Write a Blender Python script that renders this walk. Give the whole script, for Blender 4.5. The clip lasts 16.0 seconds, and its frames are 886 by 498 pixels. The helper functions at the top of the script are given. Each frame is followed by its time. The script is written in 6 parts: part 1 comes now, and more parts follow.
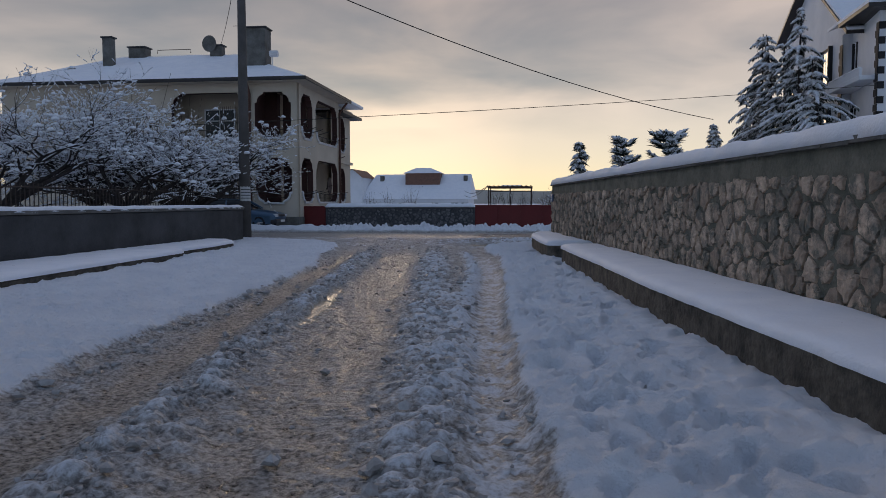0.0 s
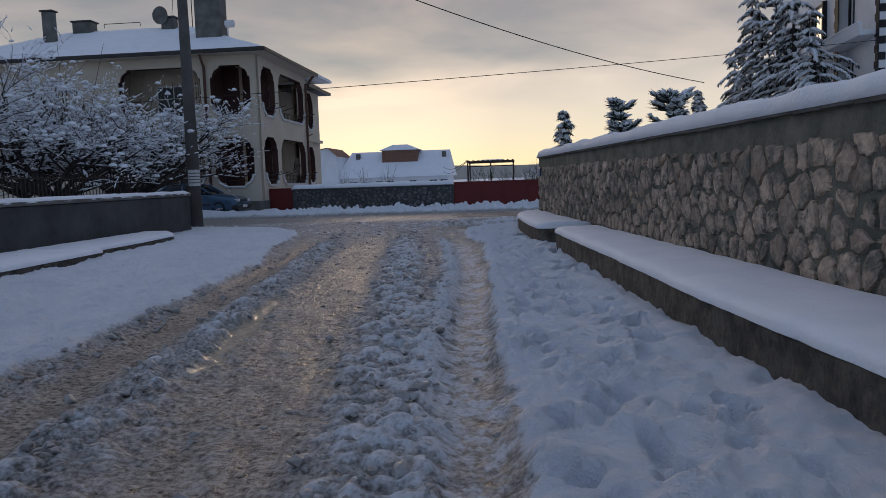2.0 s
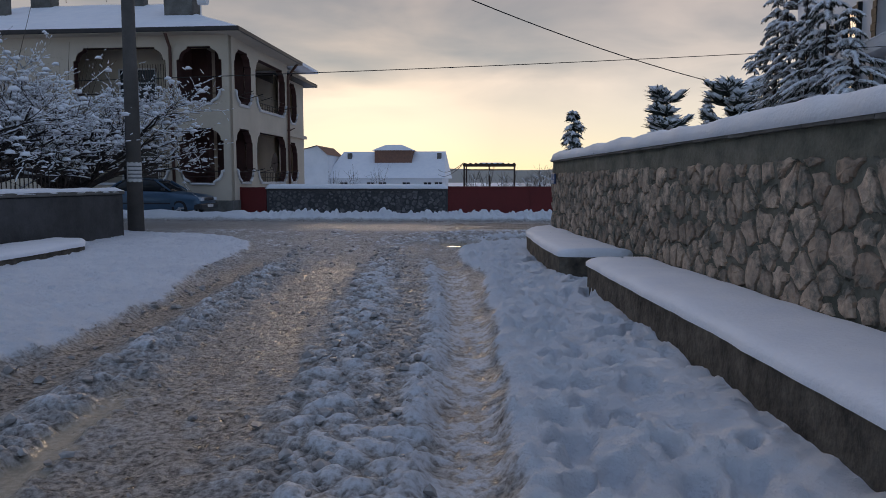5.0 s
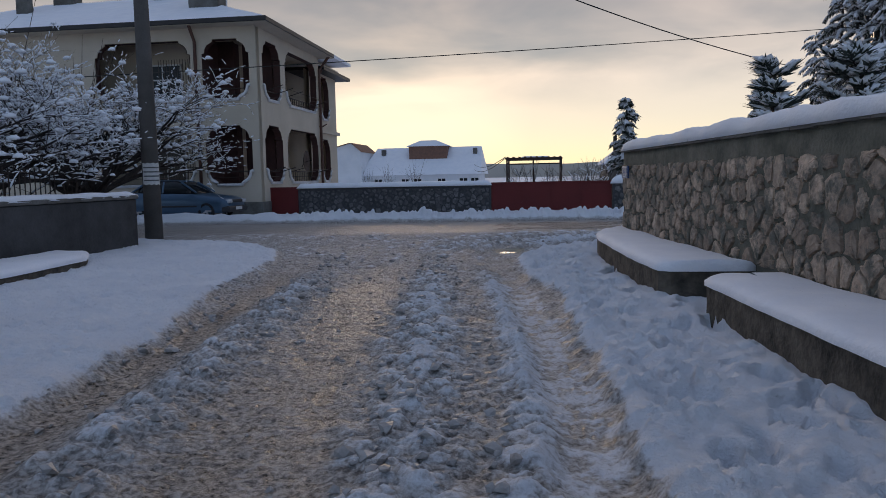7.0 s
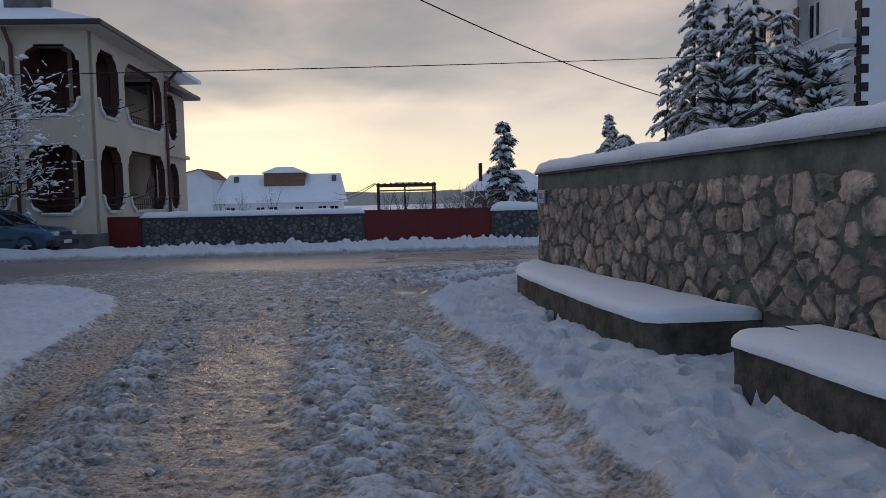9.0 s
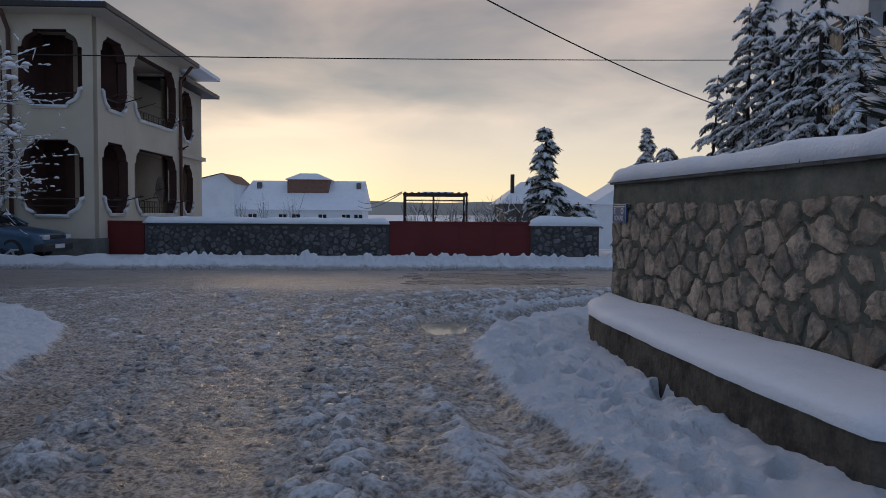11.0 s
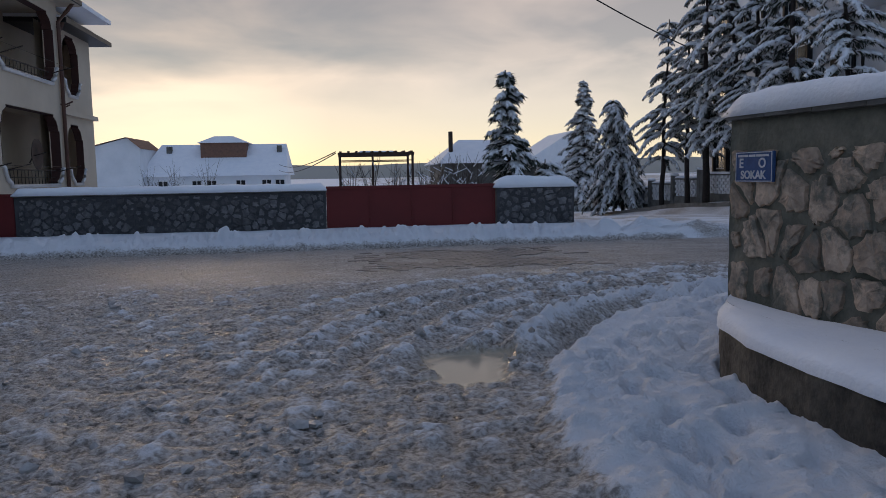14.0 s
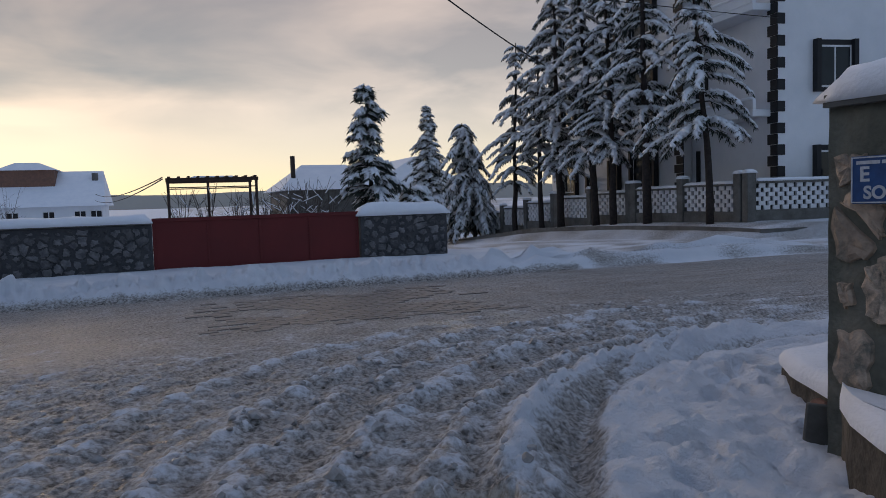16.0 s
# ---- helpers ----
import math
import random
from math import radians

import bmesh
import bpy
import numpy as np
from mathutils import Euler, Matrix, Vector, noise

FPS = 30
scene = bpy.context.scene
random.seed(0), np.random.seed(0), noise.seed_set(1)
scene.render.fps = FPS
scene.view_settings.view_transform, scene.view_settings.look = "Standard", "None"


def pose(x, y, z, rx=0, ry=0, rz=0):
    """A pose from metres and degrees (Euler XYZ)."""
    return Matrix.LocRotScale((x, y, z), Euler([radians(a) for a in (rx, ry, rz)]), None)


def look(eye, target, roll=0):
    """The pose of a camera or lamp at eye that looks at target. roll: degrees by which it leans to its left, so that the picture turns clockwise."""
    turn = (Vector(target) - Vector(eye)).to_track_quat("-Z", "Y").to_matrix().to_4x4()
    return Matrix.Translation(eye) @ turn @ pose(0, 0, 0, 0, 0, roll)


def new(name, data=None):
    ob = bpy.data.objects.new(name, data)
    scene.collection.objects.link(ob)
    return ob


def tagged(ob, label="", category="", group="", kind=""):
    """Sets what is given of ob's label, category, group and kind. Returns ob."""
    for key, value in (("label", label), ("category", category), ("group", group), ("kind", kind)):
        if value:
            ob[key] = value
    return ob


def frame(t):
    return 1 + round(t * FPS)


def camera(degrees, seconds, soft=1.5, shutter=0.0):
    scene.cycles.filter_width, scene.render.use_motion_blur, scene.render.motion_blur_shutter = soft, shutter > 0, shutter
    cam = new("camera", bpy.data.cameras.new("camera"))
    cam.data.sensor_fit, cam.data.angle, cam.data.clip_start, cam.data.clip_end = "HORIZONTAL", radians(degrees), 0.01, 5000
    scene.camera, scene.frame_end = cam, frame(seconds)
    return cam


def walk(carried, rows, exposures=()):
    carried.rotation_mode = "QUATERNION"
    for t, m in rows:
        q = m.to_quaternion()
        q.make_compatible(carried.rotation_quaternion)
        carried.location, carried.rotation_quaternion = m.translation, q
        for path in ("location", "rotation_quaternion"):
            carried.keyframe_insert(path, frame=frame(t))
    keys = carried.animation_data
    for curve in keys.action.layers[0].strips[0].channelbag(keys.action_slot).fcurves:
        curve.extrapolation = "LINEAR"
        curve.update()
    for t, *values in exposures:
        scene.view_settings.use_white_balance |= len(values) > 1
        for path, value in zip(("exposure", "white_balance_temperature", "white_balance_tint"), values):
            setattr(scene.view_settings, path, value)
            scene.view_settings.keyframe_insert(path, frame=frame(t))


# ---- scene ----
cam = camera(62.1, 16.0, soft=0.65)
PATH = [
    (0, (0.367, -12.013, 1.314), (0.117, -10.033, 1.188), -0.1),
    (0.5, (0.373, -11.4, 1.284), (0.204, -9.413, 1.131), -0.8),
    (1, (0.341, -10.745, 1.328), (0.142, -8.76, 1.176), -1.3),
    (1.5, (0.258, -10.116, 1.367), (0.055, -8.137, 1.162), 0.3),
    (2, (0.235, -9.462, 1.351), (0.033, -7.482, 1.161), -1.9),
    (2.5, (0.096, -8.792, 1.329), (-0.109, -6.813, 1.126), -1.4),
    (3, (0.081, -8.245, 1.345), (0.05, -6.257, 1.124), -1.6),
    (3.5, (0.101, -7.606, 1.366), (0.073, -5.621, 1.123), -1.4),
    (4, (0.024, -6.981, 1.381), (0.004, -4.999, 1.113), -1.2),
    (4.5, (0.044, -6.329, 1.373), (-0.015, -4.347, 1.108), -1.7),
    (5, (-0.044, -5.733, 1.391), (-0.227, -3.75, 1.208), 0.0),
    (7.5, (-0.838, -3.204, 1.423), (-1.116, -1.233, 1.223), -1.2),
    (8, (-1.117, -2.671, 1.433), (-1.099, -0.682, 1.218), -1.4),
    (8.5, (-1.291, -2.123, 1.397), (-1.173, -0.133, 1.242), -1.3),
    (11, (-1.529, 1.069, 1.422), (-1.475, 3.066, 1.327), 0.4),
    (11.5, (-1.564, 1.683, 1.428), (-1.605, 3.678, 1.291), -0.8),
    (12, (-1.636, 2.302, 1.451), (-1.662, 4.294, 1.266), 0.0),
    (12.5, (-1.681, 2.965, 1.455), (-1.686, 4.958, 1.28), -0.9),
    (13, (-1.916, 3.582, 1.437), (-1.926, 5.577, 1.301), 0.2),
    (13.5, (-2.035, 4.16, 1.41), (-1.888, 6.147, 1.237), 0.8),
    (14, (-2.122, 4.82, 1.422), (-1.862, 6.793, 1.223), -1.0),
    (14.5, (-2.215, 5.475, 1.444), (-1.734, 7.407, 1.259), -0.1),
    (15, (-2.201, 6.141, 1.446), (-1.686, 8.066, 1.278), -1.8),
    (15.5, (-2.218, 6.831, 1.452), (-1.651, 8.742, 1.293), -0.4),
    (16, (-2.201, 7.448, 1.421), (-1.514, 9.321, 1.284), -1.8),
]
walk(cam, [(t, look(eye, target, roll)) for t, eye, target, roll in PATH], exposures=[(0, 0.14, 7100, 14), (4, 0.24, 7100, 14), (8, 0.34, 7150, 14), (11, 0.16, 7150, 14), (13, 0.24, 7100, 14), (16, 0.28, 7100, 14)])

# ---------------------------------------------------------------- world, sun
SUN_AZ = radians(11)          # to the left of +y
SUN_EL = radians(5)
world = bpy.data.worlds.new("world")
scene.world = world
world.use_nodes = True
wn, wl = world.node_tree.nodes, world.node_tree.links
wn.clear()


def wnode(kind, **kw):
    n = wn.new(kind)
    for k, v in kw.items():
        if k == "operation":
            n.operation = v
        elif k == "blend_type":
            n.blend_type = v
    return n


w_out = wn.new("ShaderNodeOutputWorld")
w_bg = wn.new("ShaderNodeBackground")
w_bg2 = wn.new("ShaderNodeBackground")
w_add = wn.new("ShaderNodeAddShader")
w_sky = wn.new("ShaderNodeTexSky")
w_sky.sky_type = "NISHITA"
w_sky.sun_disc = False
w_sky.sun_elevation = SUN_EL
w_sky.sun_rotation = -SUN_AZ
w_sky.dust_density = 0.0
w_sky.air_density = 0.7
w_bg2.inputs["Strength"].default_value = 0.05
wl.new(w_sky.outputs[0], w_bg2.inputs["Color"])
w_tc = wn.new("ShaderNodeTexCoord")
w_sep = wn.new("ShaderNodeSeparateXYZ")
wl.new(w_tc.outputs["Generated"], w_sep.inputs[0])
# cloud deck: the direction projected on a flat layer overhead
w_h = wnode("ShaderNodeMath", operation="MAXIMUM")
wl.new(w_sep.outputs[2], w_h.inputs[0])
w_h.inputs[1].default_value = 0.0
w_h2 = wnode("ShaderNodeMath", operation="ADD")
wl.new(w_h.outputs[0], w_h2.inputs[0])
w_h2.inputs[1].default_value = 0.16
w_dx = wnode("ShaderNodeMath", operation="DIVIDE")
wl.new(w_sep.outputs[0], w_dx.inputs[0])
wl.new(w_h2.outputs[0], w_dx.inputs[1])
w_dy = wnode("ShaderNodeMath", operation="DIVIDE")
wl.new(w_sep.outputs[1], w_dy.inputs[0])
wl.new(w_h2.outputs[0], w_dy.inputs[1])
w_cmb = wn.new("ShaderNodeCombineXYZ")
wl.new(w_dx.outputs[0], w_cmb.inputs[0])
wl.new(w_dy.outputs[0], w_cmb.inputs[1])
w_n1 = wn.new("ShaderNodeTexNoise")
w_n1.inputs["Scale"].default_value = 1.25
w_n1.inputs["Detail"].default_value = 5.0
w_n1.inputs["Roughness"].default_value = 0.5
w_n1.inputs["Distortion"].default_value = 0.35
wl.new(w_cmb.outputs[0], w_n1.inputs["Vector"])
# warm light round the hidden sun
w_dot = wnode("ShaderNodeVectorMath", operation="DOT_PRODUCT")
w_dot.inputs[1].default_value = (-math.sin(SUN_AZ) * math.cos(SUN_EL), math.cos(SUN_AZ) * math.cos(SUN_EL), math.sin(SUN_EL))
wl.new(w_tc.outputs["Generated"], w_dot.inputs[0])
w_warm = wn.new("ShaderNodeValToRGB")
els = w_warm.color_ramp.elements
els[0].position, els[0].color = 0.0, (0.165, 0.245, 0.41, 1)
els[1].position, els[1].color = 1.0, (0.72, 0.52, 0.355, 1)
for p, c in ((0.55, (0.22, 0.265, 0.38, 1)), (0.80, (0.43, 0.345, 0.30, 1)), (0.94, (0.475, 0.365, 0.295, 1)), (0.985, (0.53, 0.39, 0.29, 1))):
    e = els.new(p)
    e.color = c
wl.new(w_dot.outputs["Value"], w_warm.inputs[0])
# darker cloud bellies
w_cl = wn.new("ShaderNodeValToRGB")
w_cl.color_ramp.elements[0].position, w_cl.color_ramp.elements[0].color = 0.40, (1.12, 1.10, 1.06, 1)
w_cl.color_ramp.elements[1].position, w_cl.color_ramp.elements[1].color = 0.62, (0.56, 0.555, 0.575, 1)
wl.new(w_n1.outputs[0], w_cl.inputs[0])
# the deck thins out in the clear strip at the horizon
w_el = wn.new("ShaderNodeMapRange")
w_el.inputs["From Min"].default_value = 0.07
w_el.inputs["From Max"].default_value = 0.17
w_n2 = wn.new("ShaderNodeTexNoise")
w_n2.inputs["Scale"].default_value = 3.0
w_n2.inputs["Detail"].default_value = 4.0
wl.new(w_tc.outputs["Generated"], w_n2.inputs["Vector"])
w_jit = wnode("ShaderNodeMath", operation="MULTIPLY_ADD")
wl.new(w_n2.outputs[0], w_jit.inputs[0])
w_jit.inputs[1].default_value = 0.12
wl.new(w_sep.outputs[2], w_jit.inputs[2])
w_jit2 = wnode("ShaderNodeMath", operation="SUBTRACT")
wl.new(w_jit.outputs[0], w_jit2.inputs[0])
w_jit2.inputs[1].default_value = 0.06
wl.new(w_jit2.outputs[0], w_el.inputs["Value"])
w_mix = wn.new("ShaderNodeMixRGB")
w_mix.blend_type = "MULTIPLY"
wl.new(w_el.outputs[0], w_mix.inputs[0])
wl.new(w_warm.outputs[0], w_mix.inputs[1])
wl.new(w_cl.outputs[0], w_mix.inputs[2])
# long grey bank above the clear strip
w_bank = wn.new("ShaderNodeValToRGB")
be = w_bank.color_ramp.elements
be[0].position, be[0].color = 0.125, (1, 1, 1, 1)
be[1].position, be[1].color = 0.62, (1, 1, 1, 1)
for p, c in ((0.165, (0.54, 0.535, 0.545, 1)), (0.235, (0.43, 0.43, 0.445, 1)), (0.32, (0.72, 0.71, 0.71, 1))):
    e = be.new(p)
    e.color = c
w_n3 = wn.new("ShaderNodeTexNoise")
w_n3.inputs["Scale"].default_value = 2.2
w_n3.inputs["Detail"].default_value = 6.0
w_map3 = wn.new("ShaderNodeMapping")
w_map3.inputs["Scale"].default_value = (1, 1, 3.2)
wl.new(w_tc.outputs["Generated"], w_map3.inputs["Vector"])
wl.new(w_map3.outputs[0], w_n3.inputs["Vector"])
w_b1 = wnode("ShaderNodeMath", operation="MULTIPLY_ADD")
wl.new(w_n3.outputs[0], w_b1.inputs[0])
w_b1.inputs[1].default_value = 0.26
wl.new(w_sep.outputs[2], w_b1.inputs[2])
w_b2 = wnode("ShaderNodeMath", operation="SUBTRACT")
wl.new(w_b1.outputs[0], w_b2.inputs[0])
w_b2.inputs[1].default_value = 0.13
wl.new(w_b2.outputs[0], w_bank.inputs[0])
w_mix2 = wn.new("ShaderNodeMixRGB")
w_mix2.blend_type = "MULTIPLY"
# the bank breaks up towards the east
w_east = wn.new("ShaderNodeMapRange")
w_east.inputs["From Min"].default_value, w_east.inputs["From Max"].default_value = 0.02, 0.34
w_east.inputs["To Min"].default_value, w_east.inputs["To Max"].default_value = 1.0, 0.25
wl.new(w_sep.outputs[0], w_east.inputs["Value"])
wl.new(w_east.outputs[0], w_mix2.inputs[0])
wl.new(w_mix.outputs[0], w_mix2.inputs[1])
wl.new(w_bank.outputs[0], w_mix2.inputs[2])
wl.new(w_mix2.outputs[0], w_bg.inputs["Color"])
w_bg.inputs["Strength"].default_value = 1.0
wl.new(w_bg.outputs[0], w_add.inputs[0])
wl.new(w_bg2.outputs[0], w_add.inputs[1])
wl.new(w_add.outputs[0], w_out.inputs[0])

sun_data = bpy.data.lights.new("sun", "SUN")
sun_data.energy = 0.5
sun_data.angle = radians(18)
sun_data.color = (1.0, 0.80, 0.58)
sun = new("sun", sun_data)
sun.matrix_basis = look((0, 0, 50), (math.sin(SUN_AZ) * 10, -math.cos(SUN_AZ) * 10, 50 - 10 * math.tan(SUN_EL)))


# ---------------------------------------------------------------- materials
def mat(name, col, col2=None, rough=0.8, scale=3.0, bump=0.2, bump_scale=40.0, metal=0.0, spec=0.4, rnd=0.0, fine=0.25, dist=0.01):
    """Two-scale varied paint, stone, wood or metal."""
    m = bpy.data.materials.new(name)
    m.use_nodes = True
    nt = m.node_tree
    b = nt.nodes["Principled BSDF"]
    b.inputs["Roughness"].default_value = rough
    b.inputs["Metallic"].default_value = metal
    b.inputs["Specular IOR Level"].default_value = spec
    tc = nt.nodes.new("ShaderNodeTexCoord")
    n1 = nt.nodes.new("ShaderNodeTexNoise")
    n1.inputs["Scale"].default_value = scale
    n1.inputs["Detail"].default_value = 6
    n1.inputs["Roughness"].default_value = 0.6
    nt.links.new(tc.outputs["Object"], n1.inputs["Vector"])
    ramp = nt.nodes.new("ShaderNodeValToRGB")
    ramp.color_ramp.elements[0].position, ramp.color_ramp.elements[1].position = 0.32, 0.68
    c2 = col2 or tuple(c * 0.7 for c in col)
    ramp.color_ramp.elements[0].color = (*c2, 1)
    ramp.color_ramp.elements[1].color = (*col, 1)
    nt.links.new(n1.outputs[0], ramp.inputs[0])
    n2 = nt.nodes.new("ShaderNodeTexNoise")
    n2.inputs["Scale"].default_value = bump_scale
    n2.inputs["Detail"].default_value = 5
    nt.links.new(tc.outputs["Object"], n2.inputs["Vector"])
    hsv = nt.nodes.new("ShaderNodeHueSaturation")
    nt.links.new(ramp.outputs[0], hsv.inputs["Color"])
    ma = nt.nodes.new("ShaderNodeMath")
    ma.operation = "MULTIPLY_ADD"
    nt.links.new(n2.outputs[0], ma.inputs[0])
    ma.inputs[1].default_value = fine * 2
    ma.inputs[2].default_value = 1 - fine
    last = ma.outputs[0]
    if rnd:
        oi = nt.nodes.new("ShaderNodeObjectInfo")
        m2 = nt.nodes.new("ShaderNodeMath")
        m2.operation = "MULTIPLY_ADD"
        nt.links.new(oi.outputs["Random"], m2.inputs[0])
        m2.inputs[1].default_value = rnd * 2
        m2.inputs[2].default_value = 1 - rnd
        m3 = nt.nodes.new("ShaderNodeMath")
        m3.operation = "MULTIPLY"
        nt.links.new(m2.outputs[0], m3.inputs[0])
        nt.links.new(last, m3.inputs[1])
        last = m3.outputs[0]
    nt.links.new(last, hsv.inputs["Value"])
    nt.links.new(hsv.outputs[0], b.inputs["Base Color"])
    if bump:
        bp = nt.nodes.new("ShaderNodeBump")
        bp.inputs["Strength"].default_value = bump
        bp.inputs["Distance"].default_value = dist
        nt.links.new(n2.outputs[0], bp.inputs["Height"])
        nt.links.new(bp.outputs[0], b.inputs["Normal"])
    return m


M_SNOW = mat("snow", (0.86, 0.88, 0.92), (0.78, 0.81, 0.87), 0.75, 2.0, 0.5, 30, fine=0.03, dist=0.02)
M_MORTAR = mat("mortar", (0.215, 0.20, 0.16), (0.095, 0.10, 0.078), 0.95, 3.2, 0.7, 30, dist=0.02)
M_STONE = mat("wall_stone", (0.56, 0.425, 0.32), (0.29, 0.22, 0.17), 0.9, 7, 0.9, 22, rnd=0.32, dist=0.025)


def smeared_stone():
    """The wall's stones: warm faces, partly smeared over with old mortar."""
    m = M_STONE
    nt = m.node_tree
    b = nt.nodes["Principled BSDF"]
    src = b.inputs["Base Color"].links[0].from_socket
    tc = nt.nodes.new("ShaderNodeTexCoord")
    n = nt.nodes.new("ShaderNodeTexNoise")
    n.inputs["Scale"].default_value = 4.2
    n.inputs["Detail"].default_value = 8
    n.inputs["Roughness"].default_value = 0.7
    nt.links.new(tc.outputs["Object"], n.inputs["Vector"])
    r = nt.nodes.new("ShaderNodeMapRange")
    r.inputs["From Min"].default_value, r.inputs["From Max"].default_value = 0.47, 0.60
    nt.links.new(n.outputs[0], r.inputs["Value"])
    mx = nt.nodes.new("ShaderNodeMixRGB")
    nt.links.new(r.outputs[0], mx.inputs[0])
    nt.links.new(src, mx.inputs[1])
    mx.inputs[2].default_value = (0.16, 0.152, 0.125, 1)
    nt.links.new(mx.outputs[0], b.inputs["Base Color"])


smeared_stone()
M_STONE_DARK = mat("dark_stone", (0.17, 0.165, 0.165), (0.07, 0.07, 0.075), 0.9, 6, 0.6, 25, rnd=0.4, dist=0.02)
M_MORTAR_DARK = mat("dark_mortar", (0.085, 0.085, 0.088), (0.045, 0.045, 0.05), 0.95, 3, 0.6, 30, dist=0.02)
M_CONCRETE = mat("old_concrete", (0.17, 0.165, 0.155), (0.09, 0.085, 0.075), 0.92, 2.2, 0.6, 22, dist=0.015)
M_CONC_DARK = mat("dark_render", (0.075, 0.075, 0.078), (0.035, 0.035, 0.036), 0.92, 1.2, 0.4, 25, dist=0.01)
M_KERB = mat("mossy_concrete", (0.14, 0.12, 0.095), (0.035, 0.031, 0.027), 0.93, 5.0, 0.9, 16, dist=0.03)
M_CREAM = mat("cream_render", (0.56, 0.485, 0.395), (0.48, 0.415, 0.335), 0.9, 0.8, 0.25, 60, fine=0.06, dist=0.005)
M_TRIM = mat("white_trim", (0.74, 0.74, 0.75), (0.6, 0.6, 0.62), 0.8, 2, 0.2, 30, fine=0.06)
M_MAROON = mat("maroon_paint", (0.075, 0.03, 0.025), (0.052, 0.022, 0.02), 0.7, 2, 0.15, 40, fine=0.1)
M_PIPE = mat("brown_pipe", (0.12, 0.055, 0.04), (0.08, 0.04, 0.03), 0.5, 3, 0.1, 40)
M_RED = mat("red_sheet_metal", (0.145, 0.018, 0.018), (0.11, 0.015, 0.015), 0.55, 1.2, 0.1, 60, fine=0.08, spec=0.3)
M_GLASS = mat("dark_glass", (0.02, 0.025, 0.03), (0.015, 0.018, 0.02), 0.12, 2, 0, 30, spec=0.25, fine=0.0)
M_GUTTER = mat("dark_gutter", (0.035, 0.03, 0.03), (0.022, 0.02, 0.02), 0.5, 3, 0.1, 30)
M_IRON = mat("dark_iron", (0.03, 0.025, 0.024), (0.045, 0.025, 0.018), 0.55, 8, 0.2, 60)
M_RUST = mat("rusty_iron", (0.07, 0.04, 0.03), (0.035, 0.025, 0.022), 0.75, 8, 0.3, 60)
M_BARK = mat("bark", (0.052, 0.04, 0.036), (0.022, 0.018, 0.017), 0.95, 8, 0.8, 30, dist=0.02)
M_NEEDLE = mat("needles", (0.065, 0.08, 0.068), (0.03, 0.042, 0.036), 0.8, 4, 0, 20)
M_WOODPOLE = mat("concrete_pole", (0.11, 0.10, 0.095), (0.07, 0.065, 0.06), 0.9, 2, 0.3, 50, dist=0.006)
M_PAPER = mat("paper", (0.62, 0.62, 0.6), (0.5, 0.5, 0.5), 0.8, 6, 0, 30)
M_INK = mat("ink", (0.12, 0.12, 0.13), (0.1, 0.1, 0.1), 0.8, 6, 0, 30)
M_WHITE = mat("white_render", (0.78, 0.79, 0.82), (0.68, 0.70, 0.73), 0.9, 0.7, 0.2, 50, fine=0.05)
M_BLACK = mat("black_paint", (0.018, 0.018, 0.021), (0.012, 0.012, 0.014), 0.7, 3, 0.1, 40)
M_BLUE = mat("blue_enamel", (0.03, 0.09, 0.24), (0.025, 0.06, 0.16), 0.4, 6, 0.1, 40)
M_LETTER = mat("white_enamel", (0.6, 0.62, 0.65), (0.45, 0.47, 0.5), 0.5, 10, 0, 40)
M_CAR = mat("blue_car_paint", (0.05, 0.11, 0.18), (0.045, 0.095, 0.155), 0.3, 1, 0, 30, metal=0.3, fine=0.03, spec=0.6)
M_BUMPER = mat("dark_plastic", (0.03, 0.03, 0.033), (0.025, 0.025, 0.027), 0.6, 4, 0.1, 60)
M_TYRE = mat("tyre_rubber", (0.018, 0.018, 0.019), (0.03, 0.03, 0.03), 0.9, 8, 0.3, 60)
M_ALLOY = mat("alloy", (0.5, 0.5, 0.52), (0.4, 0.4, 0.42), 0.35, 4, 0, 30, metal=0.8)
M_LAMP = mat("headlamp_lens", (0.6, 0.62, 0.65), (0.5, 0.52, 0.55), 0.15, 4, 0, 30)
M_BRICK = mat("brick_red", (0.25, 0.13, 0.09), (0.16, 0.09, 0.07), 0.9, 6, 0.4, 40)
M_HAZE = mat("hazed_hill", (0.50, 0.44, 0.38), (0.44, 0.40, 0.36), 1.0, 0.01, 0, 30, fine=0.0)
M_SLUSH = mat("slush_clods", (0.44, 0.43, 0.43), (0.26, 0.24, 0.225), 0.5, 9, 0.6, 40, fine=0.15, dist=0.01)
M_PAVER = mat("wet_paver", (0.20, 0.175, 0.155), (0.12, 0.105, 0.095), 0.42, 9, 0.4, 60, rnd=0.15, dist=0.004)
M_TWIG = mat("twig", (0.09, 0.07, 0.06), (0.05, 0.04, 0.035), 0.95, 6, 0, 30)
M_WIRE = mat("cable", (0.02, 0.02, 0.02), (0.015, 0.015, 0.015), 0.7, 4, 0, 30)


# ---------------------------------------------------------------- mesh helpers
def mesh_of(name, verts, faces, material, smooth=False):
    me = bpy.data.meshes.new(name)
    me.from_pydata([tuple(v) for v in verts], [], [tuple(f) for f in faces])
    me.materials.append(material)
    if smooth:
        me.polygons.foreach_set("use_smooth", [True] * len(me.polygons))
    me.update()
    return me


def link(name, me, parent=None, label=""):
    ob = new(name, me)
    if parent:
        ob.parent = parent
    if label:
        ob["label"] = label
    return ob


